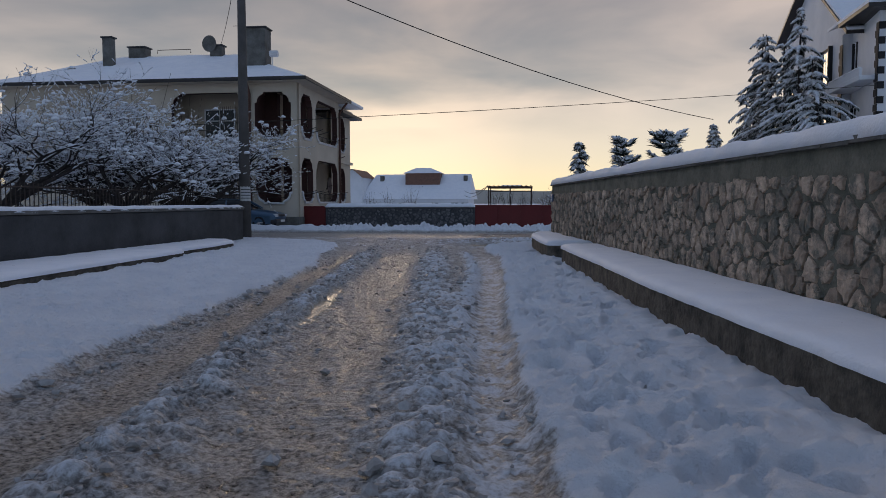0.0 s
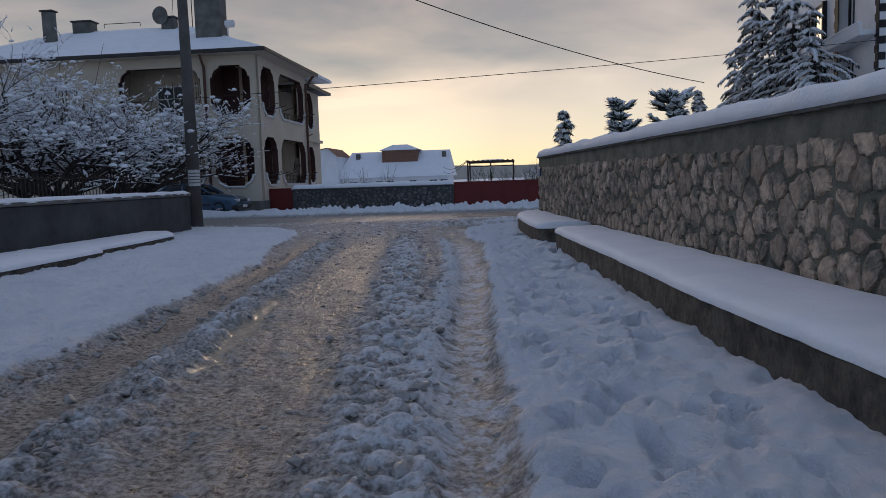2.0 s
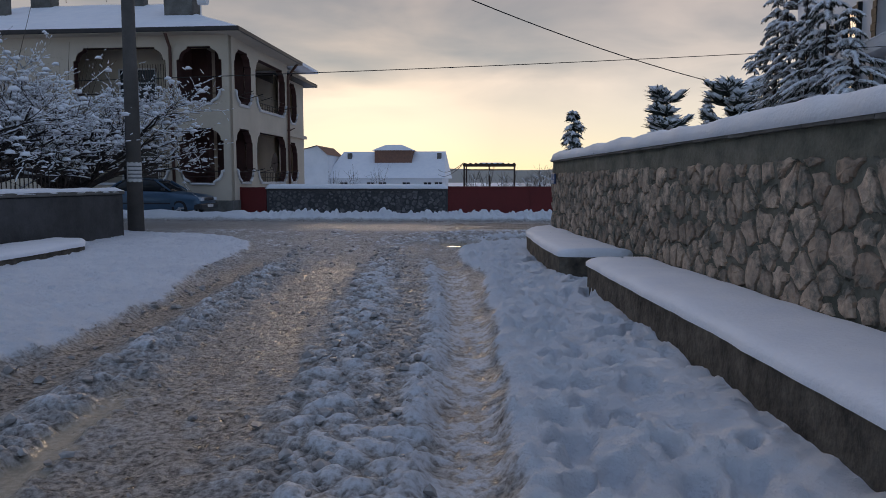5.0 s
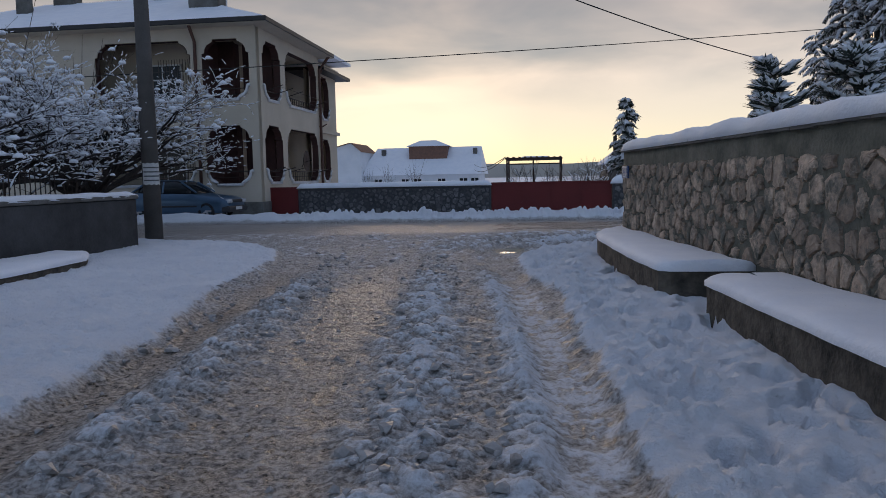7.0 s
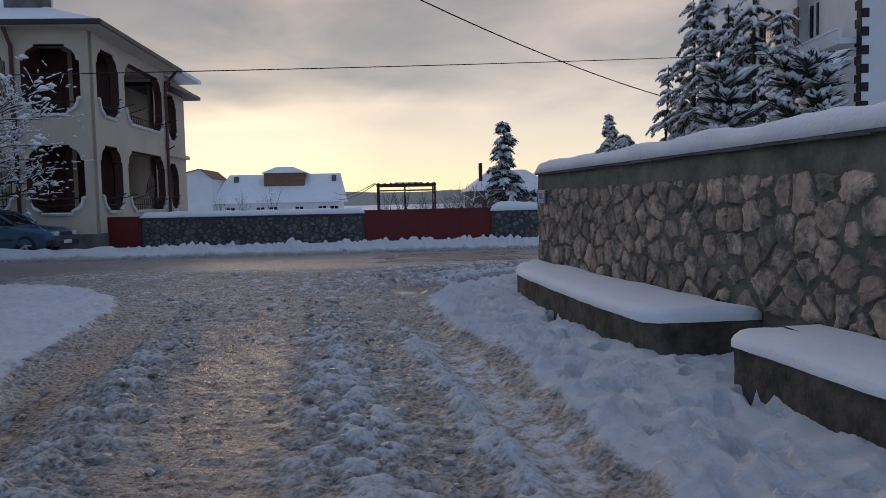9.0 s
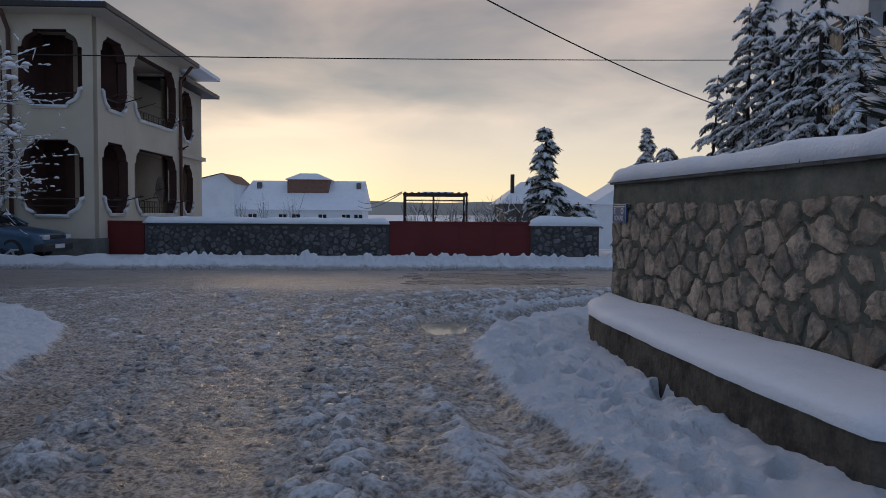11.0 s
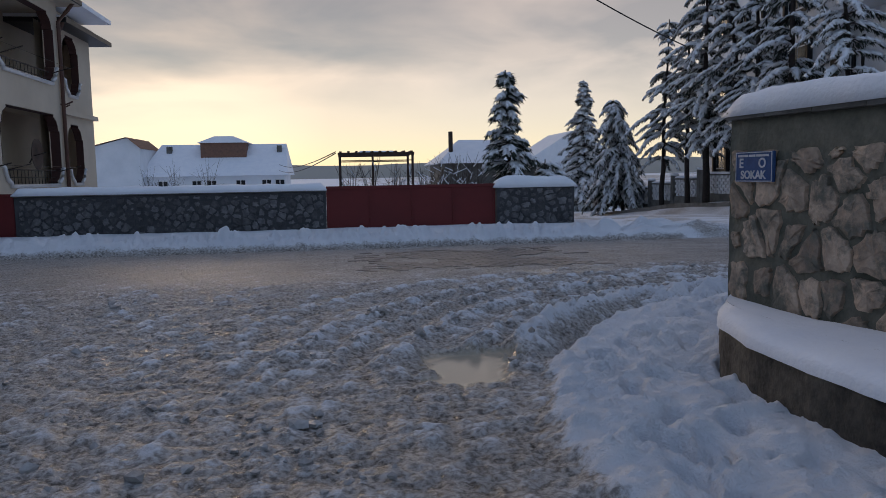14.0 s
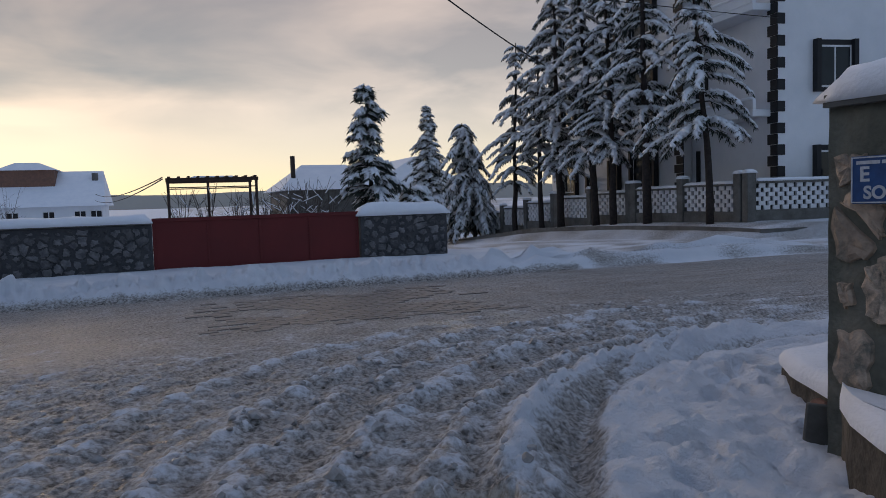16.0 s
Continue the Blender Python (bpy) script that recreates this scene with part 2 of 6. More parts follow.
class Shape:
    """Collects boxes, prisms and tubes into one mesh."""

    def __init__(self):
        self.v, self.f = [], []

    def add(self, verts, faces):
        n = len(self.v)
        self.v += [Vector(p) for p in verts]
        self.f += [tuple(i + n for i in f) for f in faces]
        return self

    def box(self, x0, x1, y0, y1, z0, z1, m=None, bev=0.0):
        b = min(bev, (x1 - x0) / 3, (y1 - y0) / 3, (z1 - z0) / 3)
        if b > 0:
            vs, fs = chamfer_box(x0, x1, y0, y1, z0, z1, b)
        else:
            vs = [(x, y, z) for z in (z0, z1) for y in (y0, y1) for x in (x0, x1)]
            fs = [(0, 2, 3, 1), (4, 5, 7, 6), (0, 1, 5, 4), (2, 6, 7, 3), (0, 4, 6, 2), (1, 3, 7, 5)]
        if m is not None:
            vs = [m @ Vector(p) for p in vs]
        return self.add(vs, fs)

    def prism(self, poly, z0, z1, m=None):
        n = len(poly)
        vs = [(x, y, z0) for x, y in poly] + [(x, y, z1) for x, y in poly]
        fs = [tuple(range(n - 1, -1, -1)), tuple(range(n, 2 * n))] + [(i, (i + 1) % n, (i + 1) % n + n, i + n) for i in range(n)]
        if m is not None:
            vs = [m @ Vector(p) for p in vs]
        return self.add(vs, fs)

    def tube(self, pts, radii, seg=6):
        pts = [Vector(p) for p in pts]
        if not hasattr(radii, "__len__"):
            radii = [radii] * len(pts)
        vs, fs = [], []
        for i, p in enumerate(pts):
            d = (pts[min(i + 1, len(pts) - 1)] - pts[max(i - 1, 0)])
            d = d.normalized() if d.length > 1e-9 else Vector((0, 0, 1))
            a = d.orthogonal().normalized() if abs(d.z) > 0.9 else Vector((0, 0, 1)).cross(d).normalized()
            c = d.cross(a)
            for k in range(seg):
                t = 2 * math.pi * k / seg
                vs.append(p + (a * math.cos(t) + c * math.sin(t)) * radii[i])
        for i in range(len(pts) - 1):
            for k in range(seg):
                k2 = (k + 1) % seg
                fs.append((i * seg + k, i * seg + k2, (i + 1) * seg + k2, (i + 1) * seg + k))
        fs.append(tuple(range(seg - 1, -1, -1)))
        fs.append(tuple((len(pts) - 1) * seg + k for k in range(seg)))
        return self.add(vs, fs)

    def make(self, name, material, parent=None, label="", smooth=False):
        return link(name, mesh_of(name, self.v, self.f, material, smooth), parent, label)


def chamfer_box(x0, x1, y0, y1, z0, z1, b):
    vs, fs = [], []
    idx = {}
    lo, hi = (x0, y0, z0), (x1, y1, z1)
    for sx in (0, 1):
        for sy in (0, 1):
            for sz in (0, 1):
                s = (sx, sy, sz)
                for ax in range(3):
                    p = []
                    for k in range(3):
                        e = hi[k] if s[k] else lo[k]
                        if k != ax:
                            e += -b if s[k] else b
                        p.append(e)
                    idx[s, ax] = len(vs)
                    vs.append(tuple(p))
    for ax in range(3):
        o = [k for k in range(3) if k != ax]
        for e in (0, 1):
            q = []
            for a, c in ((0, 0), (1, 0), (1, 1), (0, 1)):
                s = [0, 0, 0]
                s[ax], s[o[0]], s[o[1]] = e, a, c
                q.append(idx[tuple(s), ax])
            flip = (ax == 1) ^ (e == 0)
            fs.append(tuple(q[::-1]) if flip else tuple(q))
    for ax in range(3):
        o = [k for k in range(3) if k != ax]
        for a in (0, 1):
            for c in (0, 1):
                s0, s1 = [0, 0, 0], [0, 0, 0]
                s0[o[0]] = s1[o[0]] = a
                s0[o[1]] = s1[o[1]] = c
                s1[ax] = 1
                s0, s1 = tuple(s0), tuple(s1)
                fs.append((idx[s0, o[0]], idx[s1, o[0]], idx[s1, o[1]], idx[s0, o[1]]))
    for s in [(a, c, d) for a in (0, 1) for c in (0, 1) for d in (0, 1)]:
        fs.append((idx[s, 0], idx[s, 1], idx[s, 2]))
    return vs, fs


def thing(name, label, category, group="", at=(0, 0, 0)):
    ob = new(name)
    ob.location = at
    ob.empty_display_size = 0.2
    return tagged(ob, label, category, group)


# ---- cheap vectorised gradient noise
_PERM = np.random.RandomState(7).permutation(512)
_GR = np.random.RandomState(8).uniform(0, 2 * np.pi, 512)


def pnoise(x, y, seed=0):
    x, y = np.asarray(x, float), np.asarray(y, float)
    xi, yi = np.floor(x).astype(int), np.floor(y).astype(int)
    xf, yf = x - xi, y - yi
    u, v = xf * xf * xf * (xf * (xf * 6 - 15) + 10), yf * yf * yf * (yf * (yf * 6 - 15) + 10)

    def g(a, b, dx, dy):
        h = _GR[_PERM[(a + _PERM[(b + seed * 17) & 511]) & 511]]
        return np.cos(h) * dx + np.sin(h) * dy
    n00, n10 = g(xi, yi, xf, yf), g(xi + 1, yi, xf - 1, yf)
    n01, n11 = g(xi, yi + 1, xf, yf - 1), g(xi + 1, yi + 1, xf - 1, yf - 1)
    return (n00 * (1 - u) + n10 * u) * (1 - v) + (n01 * (1 - u) + n11 * u) * v


def fbm(x, y, octaves=4, seed=0):
    s, a = 0, 1.0
    for o in range(octaves):
        s = s + a * pnoise(x * 2 ** o, y * 2 ** o, seed + o)
        a *= 0.5
    return s


def sstep(a, b, x):
    t = np.clip((x - a) / (b - a), 0, 1)
    return t * t * (3 - 2 * t)


def snow_strip(name, path, width, height, parent=None, label="", across=10, step=0.12, seed=0, edge=0.02, side=0.0, ends=True):
    """A rounded, uneven cover of snow along a path of (x, y, z); width to both sides of the path."""
    pts = [Vector(p) for p in path]
    out = []
    for a, b in zip(pts, pts[1:]):
        n = max(1, int((b - a).length / step))
        out += [a.lerp(b, i / n) for i in range(n)]
    out.append(pts[-1])
    vs, fs = [], []
    L = len(out)
    for i, p in enumerate(out):
        d = (out[min(i + 1, L - 1)] - out[max(i - 1, 0)])
        d.z = 0
        d.normalize()
        nrm = Vector((d.y, -d.x, 0))
        endk = 1.0
        if ends:
            e = min(i, L - 1 - i) * step
            endk = math.sqrt(max(0.0, min(1.0, e / max(height, 0.06)))) if e < max(height, 0.06) else 1.0
        for k in range(across + 1):
            t = -1 + 2 * k / across
            w = width / 2 + edge * pnoise(p.x * 3.1 + p.y * 3.3, t * 2 + 5 + seed, seed) * 1.6
            prof = max(0.0, 1 - abs(t) ** 4.5) ** 0.7
            h = height * endk * prof * (1 + 0.35 * pnoise(p.x * 1.3 + p.y * 1.7, t * 1.2, seed) + 0.12 * pnoise(p.x * 6 + p.y * 7, t * 4, seed + 3))
            tt = math.copysign(abs(t) ** 0.8, t)
            drop = -0.03 if abs(t) == 1 else 0
            vs.append(p + nrm * (tt * w + side) + Vector((0, 0, h + drop)))
    m = across + 1
    for i in range(L - 1):
        for k in range(across):
            fs.append((i * m + k, i * m + k + 1, (i + 1) * m + k + 1, (i + 1) * m + k))
    n0 = len(vs)
    fs.append(tuple(range(across, -1, -1)))
    fs.append(tuple((L - 1) * m + k for k in range(m)))
    fs.append(tuple([i * m for i in range(L)] + [i * m + across for i in range(L - 1, -1, -1)]))
    return link(name, mesh_of(name, vs, fs, M_SNOW, True), parent, label)


# ---------------------------------------------------------------- ground: one sheet to the horizon
def wall_x(y):
    """Face of the stone wall along the lane."""
    return 2.22 - 0.136 * y


def rut_u(y):
    return np.interp(y, [-14, -8, -4, 0.7, 2.7, 6.5, 8, 11], [-1.0, -0.90, -0.70, -0.31, -0.23, -0.20, -0.22, -0.2])


def right_edge(y):
    """Left border of the trodden snow in front of the stone wall, as x."""
    return np.interp(y, [-14, -8.2, -3.6, 0.7, 2.66, 4.85, 6.4, 8.1, 8.7, 9.84, 11.27, 12.24, 13.3, 13.9], [1.0, 0.36, -0.03, -0.22, -0.36, -0.50, -0.88, -1.14, -1.1, -0.7, 0.1, 0.85, 2.9, 9.0])


def left_edge(y):
    return np.interp(y, [-14, -7.8, -6.1, -3, 2.2, 5.2, 8.5, 9.6, 10.6, 11.7, 12.3, 12.9], [-2.2, -3.02, -3.24, -3.44, -3.88, -4.65, -5.15, -5.5, -6.3, -7.2, -9.6, -14])


_JX, _JY, _JR = (np.random.RandomState(60 + k).uniform(0, 1, 512) for k in range(3))


def clumps(X, Y, size, seed=0, least=0.28, most=0.62):
    """Rounded clods of many sizes scattered on a grid of the given size: 0 between them, up to 1 on top."""
    bent = 0.30 * pnoise(X * 1.7 / size, Y * 1.7 / size, seed + 3)
    x, y = X / size + bent, Y / size - bent
    xi, yi = np.floor(x).astype(int), np.floor(y).astype(int)
    top = np.zeros_like(x)
    for a in (-1, 0, 1):
        for b in (-1, 0, 1):
            h = _PERM[(xi + a + _PERM[(yi + b + seed * 29) & 511]) & 511]
            r = least + (most - least) * _JR[h]
            d2 = ((x - xi - a - _JX[h]) ** 2 + (y - yi - b - _JY[h]) ** 2) / (r * r)
            top = np.maximum(top, np.clip(1 - d2, 0, 1) ** 0.7 * (0.35 + 0.65 * _JR[h]))
    return top


def footprint(pits, X, Y, fx, fy, ang, width, length, deep):
    """Presses one oval dent into pits."""
    if X.ndim == 2:
        i0, i1 = np.searchsorted(Y[:, 0], (fy - 0.4, fy + 0.4))
        j0, j1 = np.searchsorted(X[0], (fx - 0.4, fx + 0.4))
        part = (slice(i0, i1), slice(j0, j1))
    else:
        part = slice(None)
    dx, dy = X[part] - fx, Y[part] - fy
    p, q = dx * math.cos(ang) - dy * math.sin(ang), dx * math.sin(ang) + dy * math.cos(ang)
    pits[part] = np.maximum(pits[part], np.exp(-((p / width) ** 2 + (q / length) ** 2) ** 4) * deep)


def pavement_z(y):
    """Top of the pavement that falls with the side street."""
    return np.interp(y, [23, 26, 31, 38, 41.5, 48, 60, 90], [0.40, 0.42, 0.34, 0.05, -0.3, -0.9, -1.7, -3.0])


def ground_fields(X, Y):
    """Height and the share of clean snow (0 wet road, 1 clean snow)."""
    u = X + 0.136 * Y
    n_big, n_mid, n_fine = fbm(X * 0.6, Y * 0.6, 3, 1), fbm(X * 2.2, Y * 2.2, 3, 5), fbm(X * 7.5, Y * 7.5, 3, 9)
    wob = 0.10 * fbm(X * 1.7, Y * 1.7, 3, 21) + 0.05 * fbm(X * 6, Y * 6, 2, 23)
    z = 0.0 * X
    crossing = sstep(4.2, 8.8, Y)
    lane = 1 - crossing
    # churned slush over the whole road, finer in the crossing
    lump = np.maximum(np.maximum(0.95 * clumps(X + 0.4 * wob, Y, 0.19, 1), 0.62 * clumps(X, Y + 0.3 * wob, 0.10, 2)), 0.40 * clumps(X, Y, 0.062, 3))
    grit = clumps(X, Y, 0.075, 4, 0.3, 0.7)
    uw = u + wob * 0.8
    t1 = np.exp(-((uw + 3.47) / 0.24) ** 4)
    t2 = np.exp(-((uw + 2.13) / 0.46) ** 4)
    rc = rut_u(Y)
    t3 = np.exp(-((u + 0.35 * wob - rc) / 0.19) ** 4) * (1 - sstep(4.8, 7.6, Y))
    r1 = np.exp(-((uw + 2.97) / 0.22) ** 2)
    r2 = np.exp(-((uw + 1.32) / 0.30) ** 2)
    r3 = np.exp(-((u + 0.35 * wob - rc + 0.30) / 0.11) ** 2) * sstep(-8, -2, Y)
    tracks = np.clip(t1 + t2, 0, 1)
    rough = lane * (1 - 0.9 * t3) * (0.34 * (1 - tracks) + 1.0 * r1 + 0.85 * r2 + 0.9 * r3) + crossing * (0.28 + 0.40 * np.clip(n_big + 0.2, 0, 1)) * (1 - sstep(13.2, 15.5, Y + 1.2 * wob))
    stretch = fbm(u * 5.0, Y * 1.3, 3, 41)
    z = z + 0.012 * grit * (1 - 0.6 * tracks * lane) + 0.010 * fbm(u * 15, Y * 2.2, 2, 47) * lane + rough * (0.075 * lump + 0.035 * np.clip(n_mid, -0.4, 1)) + lane * (0.022 * (r1 + r2) + 0.03 * r3 - 0.016 * tracks) + 0.016 * stretch * lane * tracks + 0.020 * np.abs(n_fine) * (0.45 + 0.55 * (1 - tracks)) * (1 - 0.8 * t3) + 0.02 * np.abs(fbm(X * 2.5 + wob * 2, Y * 9.5, 2, 71)) * (1 - 0.4 * t1) * (1 - 0.8 * t3)
    z = z * (1 - 0.93 * sstep(14.3, 15.8, Y + 0.8 * wob) * (1 - sstep(19.2, 19.6, Y)))
    # curved ridges left by turning wheels
    rad = np.hypot(X - 3.0, Y - 9.0)
    arcs = np.zeros_like(X)
    for rr, ww, hh in ((4.02, 0.13, 0.085), (4.42, 0.09, 0.06), (4.92, 0.13, 0.065), (5.4, 0.10, 0.04), (5.82, 0.13, 0.055), (6.6, 0.12, 0.035)):
        arcs = arcs + hh * np.exp(-((rad + wob * 0.9 - rr) / ww) ** 2) * sstep(9.3, 10.6, Y) * sstep(-4.4, -2.4, X) * (1 - sstep(5, 9, X)) * (0.7 + 0.6 * np.clip(lump, 0, 0.7))
    z = z + arcs
    theta = np.arctan2(Y - 9.0, X - 3.0)
    swirl = np.abs(fbm(rad * 4.2 + wob, theta * 5.0, 3, 81))
    z = z + 0.036 * swirl * crossing * (1 - 0.97 * sstep(13.4, 15.6, Y + wob))
    # snow in front of the stone wall
    re = right_edge(Y)
    s_r = sstep(-0.06, 0.16, X - re + wob) * (1 - sstep(12.6, 13.8, Y))
    s_r = s_r * (1 - 0.97 * t3)
    foot = np.clip(-fbm(X * 2.6, Y * 2.6, 2, 51) - 0.16, 0, 0.5)
    rf = np.random.RandomState(77)
    pits = np.zeros_like(X)
    for k in range(260):
        fy = rf.uniform(-9, 12.2)
        fx = right_edge(fy) + rf.uniform(0.25, 1.35 if fy < 8 else 2.0)
        footprint(pits, X, Y, fx, fy, rf.uniform(-0.6, 0.6) + 0.1, rf.uniform(0.05, 0.08), rf.uniform(0.10, 0.17), rf.uniform(0.5, 1.0))
    for k in range(60):
        fy = rf.uniform(-9, 11.5)
        footprint(pits, X, Y, left_edge(fy) - rf.uniform(0.4, 3.0), fy, 0.0, 0.08, 0.13, rf.uniform(0.3, 0.7))
    steps_zone = sstep(8.2, 9.6, Y)
    z_r = 0.085 + 0.035 * n_big + 0.02 * n_mid + 0.006 * n_fine - 0.17 * foot * (0.5 + 0.7 * steps_zone) + 0.012 * sstep(0.5, 1.4, u) * (1 - steps_zone)
    crumb = 0.7 * clumps(X, Y, 0.105, 6, 0.2, 0.6) + 0.35 * clumps(X, Y, 0.06, 7, 0.2, 0.6) + 0.25 * np.abs(pnoise(X * 11, Y * 11, 57))
    z_r = z_r + 0.03 * np.clip(fbm(X * 4.5, Y * 4.5, 3, 55), -0.3, 1) + 0.075 * crumb * (0.10 + np.clip(0.55 + 1.1 * n_mid, 0, 1) * (1 - 0.75 * sstep(0.5, 1.5, X - re))) - 0.15 * pits + 0.025 * n_mid
    edge_r = np.exp(-((X - re + wob - 0.16) / 0.12) ** 2) * 0.03 * (0.4 + lump)
    z = z * (1 - s_r) + (z_r + edge_r) * s_r
    # the last wheel cut a curved groove into the edge of the snow
    bend = sstep(9.6, 10.8, Y) * (1 - sstep(4.5, 7.0, X))
    groove = np.exp(-((rad + 0.6 * wob - 3.70) / 0.10) ** 2) * bend
    crest = np.exp(-((rad + 0.6 * wob - 4.0) / 0.12) ** 2) * bend
    z = z - 0.075 * groove + 0.05 * crest * (0.6 + lump)
    # sunk tyre rut beside it
    z = z - 0.035 * t3 * (1 - s_r)
    tread = np.sin((u - rc) * 2 * np.pi / 0.05) * 0.005 * t3
    z = z + tread
    # snow on the other side of the lane
    le = left_edge(Y)
    s_l = sstep(-0.05, 0.22, le - X + wob) * (1 - sstep(12.0, 12.9, Y))
    z_l = 0.10 + 0.03 * n_big + 0.018 * n_mid + 0.006 * n_fine - 0.05 * foot - 0.09 * pits + 0.03 * np.abs(n_fine) + 0.055 * crumb * np.clip(0.5 + n_mid, 0.1, 1) + 0.05 * sstep(0.5, 2.5, le - X)
    z = z * (1 - s_l) + (z_l + 0.03 * np.exp(-((le - X + wob - 0.2) / 0.15) ** 2) * lump) * s_l
    # ploughed bank on the far side of the crossing street
    kerb_y = 19.45 + 0.02 * X
    s_f = sstep(-0.04, 0.22, Y - kerb_y + wob * 0.9) * (1 - sstep(9.5, 13, X) * (1 - sstep(30, 34, Y)))
    bank = np.exp(-((Y - kerb_y - 0.55) / 0.42) ** 2)
    z_f = 0.12 + 0.03 * n_big + 0.012 * n_mid + bank * (0.08 + 0.26 * np.clip(lump, 0, 0.8) + 0.16 * n_mid)
    z = z * (1 - s_f) + z_f * s_f
    # the side street falls away, with a raised pavement along it
    fall = np.interp(Y, [24, 30, 40, 50, 70, 110], [0.0, -0.2, -0.95, -1.6, -2.4, -3.2])
    z = z + fall * sstep(4.0, 5.2, X) * sstep(23, 26, Y) + (1 - sstep(4.0, 5.2, X)) * (-0.045 * np.clip(Y - 34, 0, 40) * sstep(34, 40, Y))
    walk_up = sstep(13.45, 13.6, X) * sstep(23.4, 23.7, Y + 0.12 * (X - 13.5))
    z = z * (1 - walk_up) + walk_up * (pavement_z(Y) - 0.16 + 0.08 * np.clip(X - 13.5, 0, 2) + 0.03 * n_mid)
    snow = np.clip(s_r + s_l + s_f, 0, 1)
    snow = np.maximum(snow * (1 - 0.45 * groove), 0.85 * crest)
    # half-melted slush keeps some white on its lumps; crevice shade darkens the gaps' colour
    slush = lane * (0.16 * r1 + 0.30 * r2 + 0.80 * r3 * (1 - sstep(5, 7.5, Y)) + 0.20 + 0.3 * t3) + crossing * (0.15 + 0.42 * swirl) + arcs * 4
    slush = np.clip(0.12 + slush * (0.10 + 1.7 * lump + 0.45 * grit) + 0.14 * n_mid * (1 - tracks) + 0.10 * stretch * tracks * lane, 0, 0.70)
    slush = slush * (1 - sstep(14.4, 16.6, Y + 1.5 * wob) * 0.35) * (1 - 0.35 * t2 * lane) * (1 - 0.75 * t1 * lane)
    far = sstep(26, 30, Y)
    snow = np.maximum(snow, slush)
    snow = np.maximum(snow, far * 0.9)
    snow = np.where((X > 5) & (Y > 19.5), np.clip(0.62 + 0.7 * n_mid, 0.15, 1), snow)
    # puddles of melt water
    px, py = X + 1.2 + 1.6 * wob + 0.14 * n_fine, Y - 10.12 + 1.8 * wob + 0.16 * n_fine
    pud = 1 - sstep(0.6, 0.9, np.hypot((px + 0.06) / 0.50, py / 0.64))
    px2, py2 = X - 0.9 + wob, Y - 15.1 + wob
    pud2 = 1 - sstep(0.4, 1.0, np.hypot(px2 / 1.2, py2 / 0.7))
    px3, py3 = u + 2.72 + wob + 0.1 * n_fine, Y + 2.8 + wob
    pud3 = (1 - sstep(0.5, 1.0, np.hypot(px3 / 0.15, py3 / 2.2))) * 0.8
    pud = np.clip(pud + pud3, 0, 1)
    z = z * (1 - pud) + (-0.012) * pud
    snow = snow * (1 - pud)
    wet = np.clip(pud + 0.6 * pud2 * sstep(-0.1, 0.2, n_mid), 0, 1)
    return z, snow, wet


def axis(lo, hi, fine, near_lo, near_hi, reach):
    mid = list(np.arange(near_lo, near_hi + fine / 2, fine))
    up, d, p = [], fine, mid[-1]
    while p < hi:
        d = min(d * 1.16, max(0.045, 0.16 * (p - reach[1])))
        p += d
        up.append(p)
    down, d, p = [], fine, mid[0]
    while p > lo:
        d = min(d * 1.16, max(0.05, 0.16 * (reach[0] - p)))
        p -= d
        down.append(p)
    return np.array(down[::-1] + mid + up)


gx = axis(-3000, 3000, 0.026, -6.2, 2.4, (-8.2, 2.6))
gy = axis(-600, 4000, 0.026, -10.4, 15.0, (-10.6, 20.3))
GX, GY = np.meshgrid(gx, gy)
GZ, GS, GW = ground_fields(GX, GY)
near = np.exp(-(np.hypot(GX, GY - 10) / 150) ** 2)
GZ = GZ * near - 1.2 * (1 - near)
NX, NY = len(gx), len(gy)
gme = bpy.data.meshes.new("ground")
gme.vertices.add(NX * NY)
gme.vertices.foreach_set("co", np.stack([GX, GY, GZ], -1).astype(np.float32).ravel())
ii = (np.arange(NY - 1)[:, None] * NX + np.arange(NX - 1)[None, :]).ravel()
quads = np.stack([ii, ii + 1, ii + 1 + NX, ii + NX], -1).ravel()
nq = len(ii)
gme.loops.add(nq * 4)
gme.loops.foreach_set("vertex_index", quads.astype(np.int32))
gme.polygons.add(nq)
gme.polygons.foreach_set("loop_start", (np.arange(nq) * 4).astype(np.int32))
gme.polygons.foreach_set("use_smooth", np.ones(nq, dtype=bool))
gme.update(calc_edges=True)
for nm, arr in (("clean_snow", GS), ("wet", GW)):
    at = gme.attributes.new(nm, "FLOAT", "POINT")
    at.data.foreach_set("value", arr.astype(np.float32).ravel())


